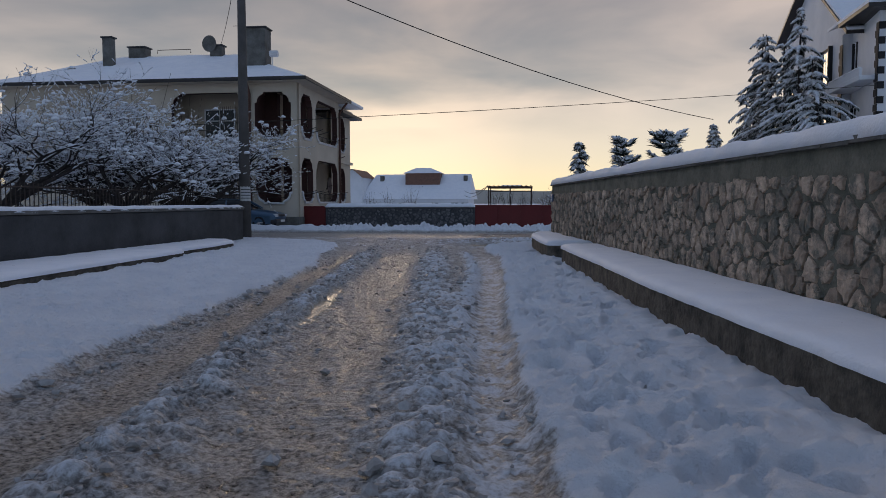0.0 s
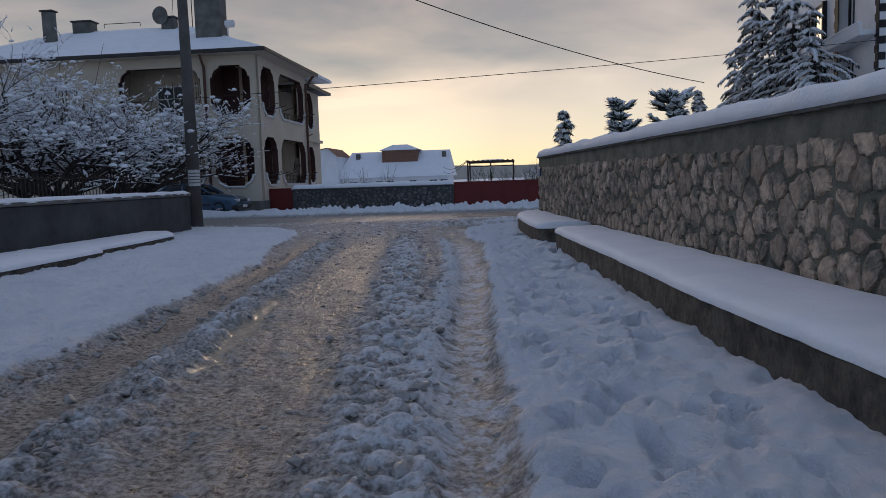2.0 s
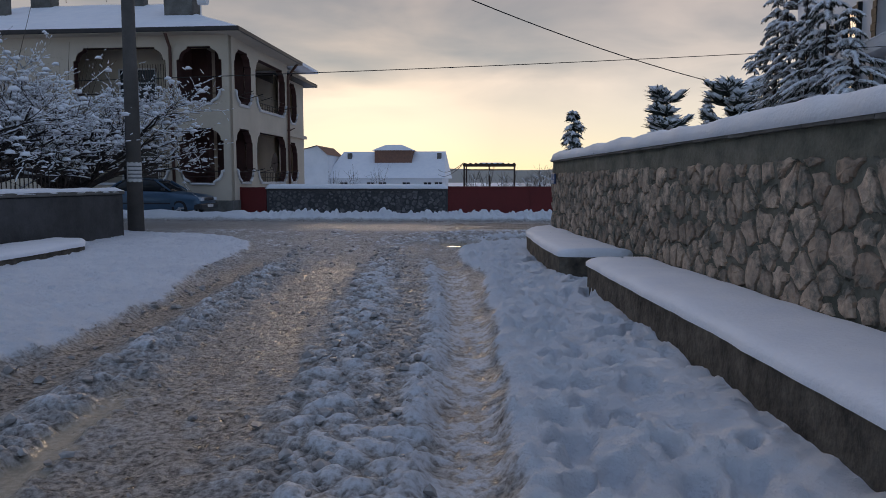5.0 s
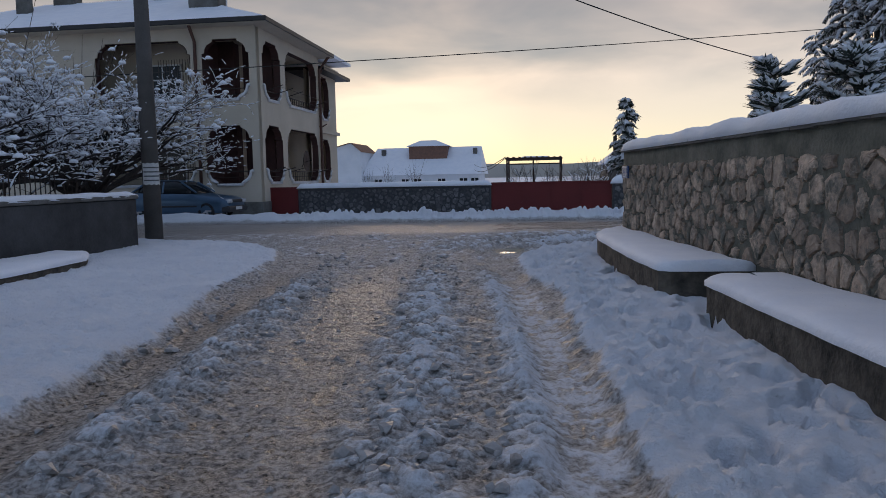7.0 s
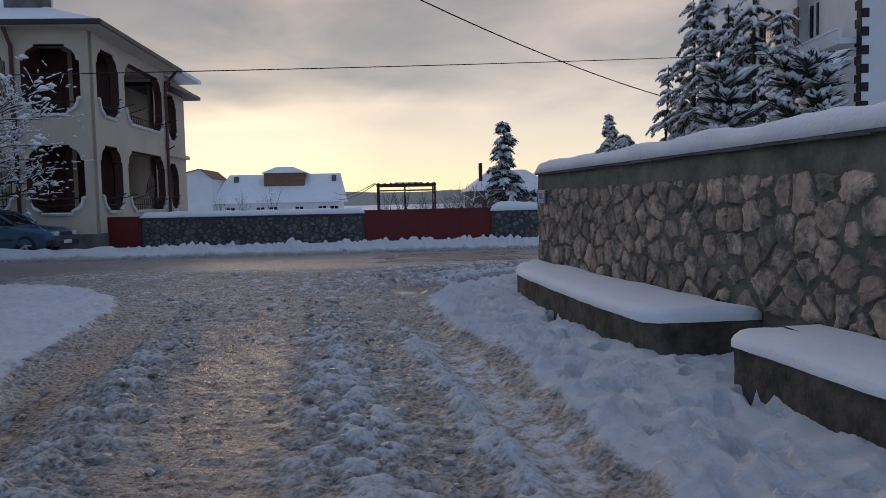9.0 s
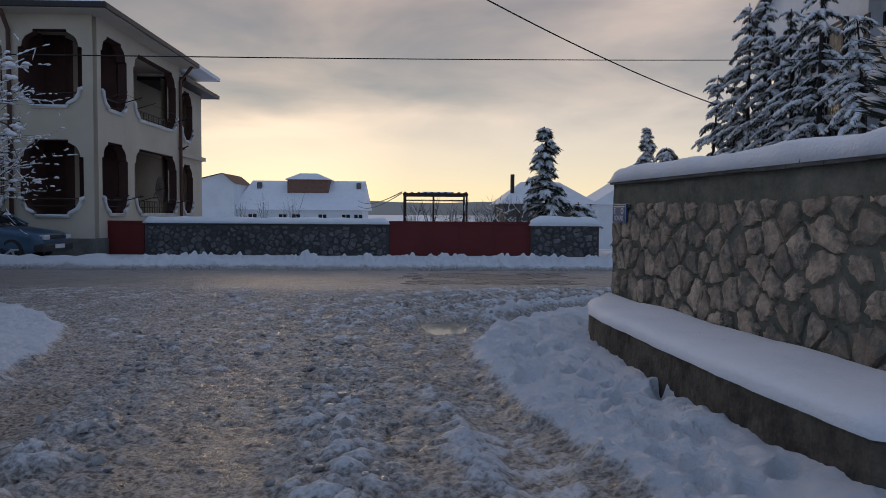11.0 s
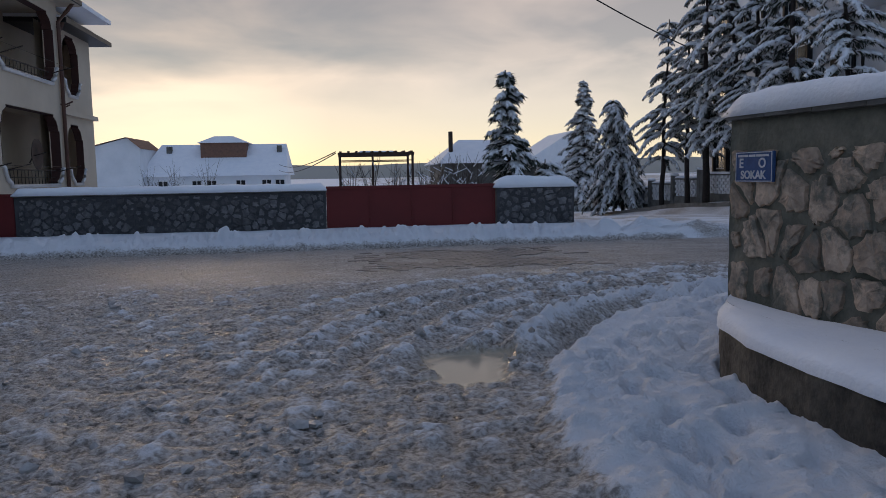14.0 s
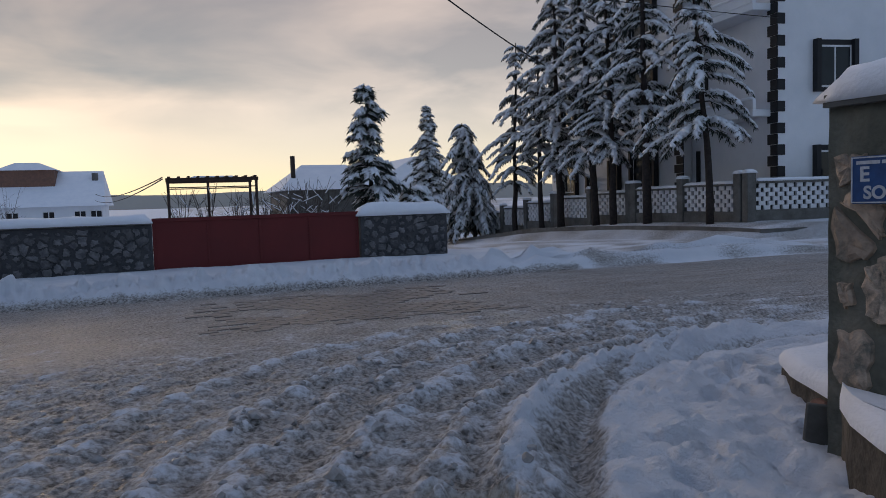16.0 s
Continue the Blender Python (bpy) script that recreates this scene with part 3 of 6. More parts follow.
def ground_material():
    m = bpy.data.materials.new("snowy_road")
    m.use_nodes = True
    nt = m.node_tree
    N, Lk = nt.nodes.new, nt.links.new
    b = nt.nodes["Principled BSDF"]
    tc = N("ShaderNodeTexCoord")
    a1, a2 = N("ShaderNodeAttribute"), N("ShaderNodeAttribute")
    a1.attribute_name, a2.attribute_name = "clean_snow", "wet"
    n1, n2, n3 = N("ShaderNodeTexNoise"), N("ShaderNodeTexNoise"), N("ShaderNodeTexNoise")
    for n, s, d in ((n1, 1.3, 6), (n2, 27, 8), (n3, 95, 4)):
        n.inputs["Scale"].default_value = s
        n.inputs["Detail"].default_value = d
        n.inputs["Roughness"].default_value = 0.62
        Lk(tc.outputs["Object"], n.inputs["Vector"])
    # brown road dirt, with crevice shade painted dark into the bump's lows
    dirt_shade = N("ShaderNodeValToRGB")
    dirt_shade.color_ramp.elements[0].position, dirt_shade.color_ramp.elements[0].color = 0.40, (0.06, 0.05, 0.042, 1)
    dirt_shade.color_ramp.elements[1].position, dirt_shade.color_ramp.elements[1].color = 0.60, (0.44, 0.395, 0.345, 1)
    Lk(n2.outputs[0], dirt_shade.inputs[0])
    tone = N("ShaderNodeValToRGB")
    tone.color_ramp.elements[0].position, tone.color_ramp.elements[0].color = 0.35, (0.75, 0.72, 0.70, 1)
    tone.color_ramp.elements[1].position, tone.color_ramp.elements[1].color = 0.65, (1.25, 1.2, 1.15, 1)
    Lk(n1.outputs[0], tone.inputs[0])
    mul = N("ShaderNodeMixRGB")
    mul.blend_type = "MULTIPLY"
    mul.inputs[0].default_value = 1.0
    Lk(dirt_shade.outputs[0], mul.inputs[1])
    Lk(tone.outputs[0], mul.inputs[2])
    # ragged border between slush and snow
    add = N("ShaderNodeMath")
    add.operation = "MULTIPLY_ADD"
    Lk(n2.outputs[0], add.inputs[0])
    add.inputs[1].default_value = 0.75
    Lk(a1.outputs["Fac"], add.inputs[2])
    edge = N("ShaderNodeMapRange")
    edge.inputs["From Min"].default_value = 0.42
    edge.inputs["From Max"].default_value = 1.16
    Lk(add.outputs[0], edge.inputs["Value"])
    snow = N("ShaderNodeValToRGB")
    snow.color_ramp.elements[0].position, snow.color_ramp.elements[0].color = 0.3, (0.76, 0.79, 0.85, 1)
    snow.color_ramp.elements[1].position, snow.color_ramp.elements[1].color = 0.7, (0.88, 0.90, 0.94, 1)
    Lk(n1.outputs[0], snow.inputs[0])
    half = N("ShaderNodeMapRange")
    half.inputs["From Max"].default_value = 0.55
    Lk(edge.outputs[0], half.inputs["Value"])
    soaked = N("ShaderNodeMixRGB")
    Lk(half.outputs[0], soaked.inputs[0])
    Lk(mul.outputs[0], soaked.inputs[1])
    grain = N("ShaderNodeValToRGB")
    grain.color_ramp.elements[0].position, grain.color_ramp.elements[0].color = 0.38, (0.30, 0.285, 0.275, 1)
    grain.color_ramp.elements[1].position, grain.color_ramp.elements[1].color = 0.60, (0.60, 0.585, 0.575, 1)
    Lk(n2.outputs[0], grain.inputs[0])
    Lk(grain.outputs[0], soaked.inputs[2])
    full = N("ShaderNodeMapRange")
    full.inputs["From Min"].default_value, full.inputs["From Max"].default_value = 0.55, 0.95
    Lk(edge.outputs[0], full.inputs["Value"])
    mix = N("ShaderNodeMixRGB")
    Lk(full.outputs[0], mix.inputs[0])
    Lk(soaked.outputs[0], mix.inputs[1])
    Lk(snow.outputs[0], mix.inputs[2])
    # puddles: tan slush bottom, lightened so the colour carries some sky glare
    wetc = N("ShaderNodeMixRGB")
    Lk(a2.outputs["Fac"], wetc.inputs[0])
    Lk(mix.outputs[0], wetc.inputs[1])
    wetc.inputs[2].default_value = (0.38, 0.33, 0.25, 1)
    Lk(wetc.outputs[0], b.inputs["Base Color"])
    # gloss: melt water on the road, dull snow
    r1 = N("ShaderNodeMapRange")
    r1.inputs["From Min"].default_value, r1.inputs["From Max"].default_value = 0.35, 0.7
    r1.inputs["To Min"].default_value, r1.inputs["To Max"].default_value = 0.26, 0.62
    Lk(n2.outputs[0], r1.inputs["Value"])
    r2 = N("ShaderNodeMixRGB")
    Lk(edge.outputs[0], r2.inputs[0])
    Lk(r1.outputs[0], r2.inputs[1])
    r2.inputs[2].default_value = (0.8, 0.8, 0.8, 1)
    r3 = N("ShaderNodeMixRGB")
    Lk(a2.outputs["Fac"], r3.inputs[0])
    Lk(r2.outputs[0], r3.inputs[1])
    r3.inputs[2].default_value = (0.03, 0.03, 0.03, 1)
    Lk(r3.outputs[0], b.inputs["Roughness"])
    hsum = N("ShaderNodeMath")
    hsum.operation = "MULTIPLY_ADD"
    Lk(n3.outputs[0], hsum.inputs[0])
    hsum.inputs[1].default_value = 0.35
    Lk(n2.outputs[0], hsum.inputs[2])
    inv = N("ShaderNodeMath")
    inv.operation = "MULTIPLY_ADD"
    Lk(a2.outputs["Fac"], inv.inputs[0])
    inv.inputs[1].default_value = -0.85
    inv.inputs[2].default_value = 0.9
    bp = N("ShaderNodeBump")
    bp.inputs["Distance"].default_value = 0.05
    Lk(inv.outputs[0], bp.inputs["Strength"])
    Lk(hsum.outputs[0], bp.inputs["Height"])
    Lk(bp.outputs[0], b.inputs["Normal"])
    return m


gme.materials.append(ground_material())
ground = tagged(new("ground", gme), "snow-covered ground with a slushy, rutted brown road and trodden snow beside it", "ground", kind="structure")


# ---------------------------------------------------------------- stone wall along the lane
CORNER = Vector((0.84, 10.2, 0))
FAR_END = Vector((wall_x(-16), -16, 0))
ALONG = (FAR_END - CORNER).normalized()
OUT = Vector((ALONG.y, -ALONG.x, 0))           # towards the lane
if OUT.x > 0:
    OUT = -OUT


def wall_pt(s, h, d=0.0):
    """s metres from the street corner back along the lane, h up, d proud of the face."""
    return CORNER + ALONG * s + OUT * d + Vector((0, 0, h))


def stone_mesh(poly, place, depth, rnd, material):
    """A low stone with a broken face: outline poly (s, h) laid out by place(s, h, d)."""
    n = len(poly)
    cs, ch = sum(p[0] for p in poly) / n, sum(p[1] for p in poly) / n
    vs = [place(s, h, -0.02) for s, h in poly]
    vs += [place(cs + (s - cs) * 0.94, ch + (h - ch) * 0.94, depth * rnd.uniform(0.55, 0.95)) for s, h in poly]
    vs += [place(cs + (s - cs) * 0.62, ch + (h - ch) * 0.62, depth * rnd.uniform(0.8, 1.25)) for s, h in poly]
    vs.append(place(cs, ch, depth * rnd.uniform(0.8, 1.2)))
    fs = []
    for r in range(2):
        for i in range(n):
            j = (i + 1) % n
            fs.append((r * n + i, r * n + j, (r + 1) * n + j, (r + 1) * n + i))
    for i in range(n):
        fs.append((2 * n + i, 2 * n + (i + 1) % n, 3 * n))
    return mesh_of("stone", vs, fs, material)


def clip_cell(poly, a, b):
    """The part of poly nearer to a than to b."""
    mx, my, dx, dy = (a[0] + b[0]) / 2, (a[1] + b[1]) / 2, b[0] - a[0], b[1] - a[1]
    out = []
    for i in range(len(poly)):
        p, q = poly[i], poly[(i + 1) % len(poly)]
        fp, fq = (p[0] - mx) * dx + (p[1] - my) * dy, (q[0] - mx) * dx + (q[1] - my) * dy
        if fp <= 0:
            out.append(p)
        if (fp < 0) != (fq < 0) and fp != fq:
            t = fp / (fp - fq)
            out.append((p[0] + (q[0] - p[0]) * t, p[1] + (q[1] - p[1]) * t))
    return out


def rubble(s0, s1, h0, h1, cw, chh, gap, rnd, squash=1.0):
    """Irregular stone outlines that fill a rectangle: cells round scattered seeds, shrunk by the joint and rounded."""
    seeds = []
    tries = int((s1 - s0) * (h1 - h0) / (cw * chh) * 60)
    for _ in range(tries):
        p = (rnd.uniform(s0, s1), rnd.uniform(h0, h1))
        need = rnd.choice((0.45, 0.6, 0.9, 1.1, 1.5))
        if all(((p[0] - q[0]) / cw) ** 2 + ((p[1] - q[1]) / chh) ** 2 > need * need for q in seeds):
            seeds.append(p)
    polys = []
    for a in seeds:
        poly = [(max(s0, a[0] - 1.2), h0), (min(s1, a[0] + 1.2), h0), (min(s1, a[0] + 1.2), h1), (max(s0, a[0] - 1.2), h1)]
        for b in seeds:
            if b is not a and abs(b[0] - a[0]) < 1.6:
                poly = clip_cell(poly, a, b)
                if len(poly) < 3:
                    break
        if len(poly) < 3:
            continue
        cs, ch = sum(p[0] for p in poly) / len(poly), sum(p[1] for p in poly) / len(poly)
        size = max(0.05, min(max(p[0] for p in poly) - min(p[0] for p in poly), max(p[1] for p in poly) - min(p[1] for p in poly)))
        k = max(0.3, 1 - gap * rnd.uniform(0.4, 3.0) / (size / 2))
        if rnd.random() < 0.15:
            k *= 0.78
        poly = [(cs + (s - cs) * k, ch + (h - ch) * k) for s, h in poly]
        smooth = []
        for i in range(len(poly)):
            p, q = poly[i], poly[(i + 1) % len(poly)]
            for t in (0.12, 0.37, 0.63, 0.88):
                smooth.append((p[0] + (q[0] - p[0]) * t + rnd.uniform(-0.02, 0.02), p[1] + (q[1] - p[1]) * t + rnd.uniform(-0.02, 0.02)))
        polys.append(smooth)
    return polys


wall_stone = tagged(new("wall_stone"), "rubble stone garden wall in grey mortar, capped with snow", "wall", kind="structure")
LEN = (FAR_END - CORNER).length
# mortar core with a slightly uneven face
vs, fs = [], []
ns, nh = int(LEN / 0.09), 18
for i in range(ns + 1):
    for k in range(nh + 1):
        s, h = LEN * i / ns, 1.87 * k / nh - 0.05
        vs.append(wall_pt(s, h, 0.014 * pnoise(s * 4.1, h * 4.3, 3) + 0.012 * pnoise(s * 11, h * 11, 4)))
m = nh + 1
for i in range(ns):
    for k in range(nh):
        fs.append((i * m + k, (i + 1) * m + k, (i + 1) * m + k + 1, i * m + k + 1))
b0 = len(vs)
vs += [wall_pt(0, -0.05, -0.42), wall_pt(LEN, -0.05, -0.42), wall_pt(LEN, 1.82, -0.42), wall_pt(0, 1.82, -0.42)]
fs += [(b0, b0 + 3, b0 + 2, b0 + 1), tuple(range(nh, -1, -1)) + (b0, b0 + 3), (b0 + 3,) + tuple(i * m + nh for i in range(ns + 1)) + (b0 + 2,)]
link("mortar", mesh_of("mortar", vs, fs, M_MORTAR, True), wall_stone)
cap = Shape()
n = 60
for i in range(n):
    a, c = LEN * i / n + 0.004, LEN * (i + 1) / n - 0.004
    j = random.uniform(-0.008, 0.008)
    q = [wall_pt(a, 1.795 + j, 0.055), wall_pt(c, 1.795 + j, 0.055), wall_pt(c, 1.795 + j, -0.46), wall_pt(a, 1.795 + j, -0.46)]
    top = [wall_pt(a, 1.855 + j, 0.045), wall_pt(c, 1.855 + j, 0.045), wall_pt(c, 1.855 + j, -0.46), wall_pt(a, 1.855 + j, -0.46)]
    cap.add(q + top, [(3, 2, 1, 0), (4, 5, 6, 7), (0, 1, 5, 4), (1, 2, 6, 5), (2, 3, 7, 6), (3, 0, 4, 7)])
cap.make("coping", M_CONCRETE, wall_stone, "weathered grey concrete coping")
snow_strip("snow_cover", [wall_pt(-0.04, 1.855, -0.2), wall_pt(LEN, 1.855, -0.2)], 0.54, 0.155, wall_stone, "thick rounded ridge of snow", across=12, seed=3, edge=0.03)
# return wall round the corner, out of sight behind the end
ret = Shape()
ret.box(1.28, 12, 9.80, 10.18, -0.05, 1.82)
ret.make("return_wall", M_MORTAR, wall_stone)
snow_strip("snow_cover", [(1.2, 9.98, 1.82), (12, 9.98, 1.82)], 0.5, 0.15, wall_stone, seed=5)


# ---------------------------------------------------------------- snow-covered kerb benches
def bench(name, front, back, top, label, cap_h=0.10, seed=0, group="kerb benches"):
    """Low concrete ledge: outline front points then back points, snow on top."""
    poly = front + back
    t = thing(name, label, "ledge", group)
    n = len(poly)
    vs, fs = [], []
    rings = ((-0.1, 0.0), (0.04, 0.0), (0.2, 0.006), (top - 0.02, 0.0), (top, 0.018))
    fine = []
    for i in range(n):
        p, q = Vector(poly[i]), Vector(poly[(i + 1) % n])
        k = max(1, int((q - p).length / 0.13))
        fine += [p.lerp(q, j / k) for j in range(k)]
    c = sum(fine, Vector((0, 0))) / len(fine)
    nn = len(fine)
    for z, inset in rings:
        for p in fine:
            d = (c - p).normalized()
            w = 0.014 * pnoise(p.x * 5, p.y * 5 + z * 6, 11) + 0.008 * pnoise(p.x * 17, p.y * 17 + z * 19, 12)
            vs.append((p.x + d.x * (inset + w), p.y + d.y * (inset + w), z))
    for r in range(len(rings) - 1):
        for i in range(nn):
            j = (i + 1) % nn
            fs.append((r * nn + i, r * nn + j, (r + 1) * nn + j, (r + 1) * nn + i))
    fs.append(tuple((len(rings) - 1) * nn + i for i in range(nn)))
    link("ledge", mesh_of("ledge", vs, fs, M_KERB), t)
    # snow: the outline filled in rings towards the middle line
    mid = []
    for p in fine:
        mid.append(p)
    vs, fs = [], []
    a0, a1 = Vector(front[0]), Vector(front[-1])
    ax = (a1 - a0).normalized()
    steps = [(0.0, -0.02), (0.0, 0.45), (0.035, 0.8), (0.09, 0.95), (0.2, 1.0)]
    lens = len(front)
    ctr_line = [((Vector(front[min(i, lens - 1)]) + Vector(back[::-1][min(i, len(back) - 1)])) / 2) for i in range(max(lens, len(back)))]

    def nearest_mid(p):
        best = None
        for a, b2 in zip(ctr_line, ctr_line[1:]):
            ab = b2 - a
            tt = max(0.06, min(0.94, (p - a).dot(ab) / max(ab.length_squared, 1e-9)))
            q = a + ab * tt
            if best is None or (q - p).length < (best - p).length:
                best = q
        return best
    mids = [nearest_mid(p) for p in fine]
    for k, (inset, hh) in enumerate(steps):
        for p, q in zip(fine, mids):
            d = q - p
            f = min(inset / max(d.length, 1e-6), 0.9)
            e = p + d * f
            if k < 2:
                e = e - d.normalized() * (0.012 + 0.02 * pnoise(p.x * 4, p.y * 4, seed))
            w = 1 + 0.3 * pnoise(e.x * 1.5, e.y * 1.5, seed) + 0.10 * pnoise(e.x * 7, e.y * 7, seed + 2)
            vs.append((e.x, e.y, top + cap_h * hh * (w if k else 1)))
    for q in mids:
        vs.append((q.x, q.y, top + cap_h * (1 + 0.2 * pnoise(q.x * 1.5, q.y * 1.5, seed))))
    for r in range(len(steps)):
        for i in range(nn):
            j = (i + 1) % nn
            fs.append((r * nn + i, r * nn + j, (r + 1) * nn + j, (r + 1) * nn + i))
    link("snow_cover", mesh_of("snow_cover", vs, fs, M_SNOW, True), t, "smooth cushion of fresh snow")
    return t


def wx(y, off=0.012):
    return wall_x(y) - off


bench("kerb_bench", [(2.9, -13.5), (2.21, -7.9), (1.65, -3.8), (1.32, -0.5), (0.99, 2.4), (0.90, 3.4), (0.98, 3.55)], [(wx(3.6), 3.6), (wx(0), 0.0), (wx(-4), -4.0), (wx(-13.5), -13.5)], 0.36,
      "long mossy concrete ledge along the stone wall under smooth snow", 0.10, 2)
bench("kerb_bench", [(0.74, 4.40), (0.62, 4.48), (0.47, 5.6), (0.36, 7.0), (0.26, 8.3), (0.27, 8.9), (0.38, 9.45), (0.58, 9.84), (0.76, 10.04)], [(0.84, 10.12), (wx(9), 9.0), (wx(7), 7.0), (wx(4.42), 4.42)], 0.36,
      "short curved concrete ledge at the wall's corner under snow", 0.11, 4)
bench("kerb_bench", [(1.25, 10.5), (1.52, 11.1), (1.75, 11.42)], [(4.2, 11.3), (4.2, 10.25), (1.3, 10.24)], 0.20, "broken brick and concrete ledge round the corner under snow", 0.13, 6)
bench("kerb_bench", [(-7.15, 2.95), (-7.05, 0.0), (-6.9, -3.2), (-7.2, -9)], [(-8.7, -9), (-8.72, -3), (-8.74, 0), (-8.76, 2.95)], 0.24, "low concrete ledge beside the grey wall under snow", 0.09, 8)
bench("kerb_bench", [(-8.1, 7.5), (-7.64, 6.75), (-7.48, 5.0), (-7.45, 3.05)], [(-8.76, 3.15), (-8.78, 5), (-8.8, 7.6)], 0.24, "low concrete ledge with a broken end under snow", 0.09, 9)
stone = Shape()
stone.box(-0.015, 0.015, -0.09, 0.09, -0.03, 0.28, pose(0.93, 10.33, 0.0, 6, 4, 55), 0.008)
tagged(stone.make("loose_slab", M_CONCRETE), "thin broken grey slab leaning on the ledge's end", "slab")
cor = Shape()
cor.box(1.28, 1.42, 10.62, 10.74, -0.03, 0.17, None, 0.02)
tagged(cor.make("broken_brick", M_BRICK), "broken brick at the open end of the snowy ledge", "brick", "broken bricks")
cor = Shape()
cor.box(1.06, 1.20, 10.24, 10.40, -0.03, 0.24, None, 0.02)
tagged(cor.make("broken_brick", M_BRICK), "broken brick at the open end of the snowy ledge", "brick", "broken bricks")

# street sign
sign = thing("street_sign", "worn blue enamel street sign with white lettering on the stone wall", "sign")
SM = Matrix.Translation(wall_pt(0.36, 1.445, 0.075)) @ Matrix(((ALONG.x, 0, OUT.x, 0), (ALONG.y, 0, OUT.y, 0), (0, 1, 0, 0), (0, 0, 0, 1)))
sh = Shape()
sh.box(-0.20, 0.20, -0.11, 0.11, -0.03, 0.0, SM, 0.006)
sh.make("plate", M_BLUE, sign)
rim = Shape()
for b4 in ((-0.195, 0.195, 0.100, 0.106), (-0.195, 0.195, -0.106, -0.100), (-0.195, -0.189, -0.1, 0.1), (0.189, 0.195, -0.1, 0.1)):
    rim.box(b4[0], b4[1], b4[2], b4[3], 0.0, 0.0025, SM)
rim.make("border", M_LETTER, sign, "chipped white border line")
bars = Shape()
for a, b in ((-0.17, -0.06), (-0.05, 0.02), (0.03, 0.16)):
    bars.box(a, b, 0.072, 0.088, 0.0, 0.0025, SM)
bars.make("small_lettering", M_LETTER, sign, "line of worn small white lettering")


def lettering(txt, size, x, y, m, parent):
    cu = bpy.data.curves.new("lettering", "FONT")
    cu.body, cu.size, cu.extrude, cu.offset = txt, size, 0.0015, 0.0025
    tmp = bpy.data.objects.new("lettering", cu)
    scene.collection.objects.link(tmp)
    me = bpy.data.meshes.new_from_object(tmp.evaluated_get(bpy.context.evaluated_depsgraph_get()))
    bpy.data.objects.remove(tmp)
    me.transform(m @ Matrix.Translation((x, y, 0.002)))
    me.materials.clear()
    me.materials.append(M_LETTER)
    return link("lettering", me, parent)


lettering("E", 0.095, -0.155, -0.005, SM, sign)
lettering("O", 0.095, 0.055, -0.005, SM, sign)
lettering("SOKAK", 0.082, -0.135, -0.085, SM, sign)

# ---------------------------------------------------------------- grey wall and pole on the other side
wall_grey = tagged(new("wall_grey"), "low dark grey rendered garden wall with snow on top", "wall", kind="structure")
sh = Shape()
sh.box(-9.05, -8.78, -16, 10.2, -0.1, 1.10, None, 0.015)
sh.make("body", M_CONC_DARK, wall_grey)
sh = Shape()
sh.box(-9.09, -8.74, -16, 10.22, 1.104, 1.18, None, 0.012)
sh.make("coping", M_CONCRETE, wall_grey)
ret = Shape()
ret.box(-18, -9.052, 9.95, 10.2, -0.1, 1.10)
ret.make("return_wall", M_CONC_DARK, wall_grey)
snow_strip("snow_cover", [(-18, 10.07, 1.10), (-9.1, 10.07, 1.10)], 0.34, 0.07, wall_grey, seed=8, step=0.2)
snow_strip("snow_cover", [(-8.92, -16, 1.18), (-8.92, 10.24, 1.18)], 0.36, 0.07, wall_grey, seed=7, step=0.2)

pole = thing("utility_pole", "tall round concrete utility pole with a torn paper notice", "pole", at=(-9.42, 11.95, 0))
sh = Shape()
sh.tube([(0, 0, -0.2), (0, 0, 4), (0, 0, 9.9)], [0.20, 0.165, 0.12], 20)
sh.make("shaft", M_WOODPOLE, pole, smooth=True)
sh = Shape()
sh.box(-0.75, 0.75, -0.04, 0.04, 9.3, 9.4, pose(0, -0.16, 0, 0, 0, 12), 0.01)
sh.make("crossarm", M_IRON, pole)
for k in (-0.6, 0.0, 0.6):
    sh = Shape()
    sh.tube([(k, -0.16, 9.4), (k, -0.16, 9.46), (k, -0.16, 9.5), (k, -0.16, 9.56)], [0.03, 0.045, 0.03, 0.02], 8)
    sh.make("insulator", M_TRIM, pole)
sh = Shape()
seg = 14
vs = [((0.186 + 0.004) * math.cos(radians(-120 + 130 * i / seg)), (0.186 + 0.004) * math.sin(radians(-120 + 130 * i / seg)), z + 0.012 * math.sin(i * 1.7)) for z in (1.38, 1.86) for i in range(seg + 1)]
fs = [(i, i + 1, i + seg + 2, i + seg + 1) for i in range(seg)]
link("paper_notice", mesh_of("paper_notice", vs, fs, M_PAPER), pole, "torn white paper notice")
for r in range(4):
    z0 = 1.46 + 0.095 * r
    vs = [(0.193 * math.cos(radians(-112 + 114 * i / seg)), 0.193 * math.sin(radians(-112 + 114 * i / seg)), z) for z in (z0, z0 + 0.03) for i in range(seg + 1)]
    link("print_bar", mesh_of("print_bar", vs, fs, M_INK), pole)


def cable(pts, r=0.012, label="thin black overhead cable", sag=0.4):
    a, b = Vector(pts[0]), Vector(pts[1])
    line = [a.lerp(b, i / 24) - Vector((0, 0, sag * 4 * (i / 24) * (1 - i / 24))) for i in range(25)]
    s = Shape()
    s.tube(line, r, 5)
    return tagged(s.make("overhead_cable", M_WIRE), label, "cable", "overhead cables")


cable(((-9.42, 11.8, 9.55), (9.9, 29.9, 5.8)), 0.02, sag=0.62)
cable(((-24, 10.2, 3.45), (16.85, 26.7, 7.0)), 0.013, sag=0.2)
cable(((-9.42, 11.8, 9.5), (-24, -4, 9.2)), 0.016, sag=0.5)
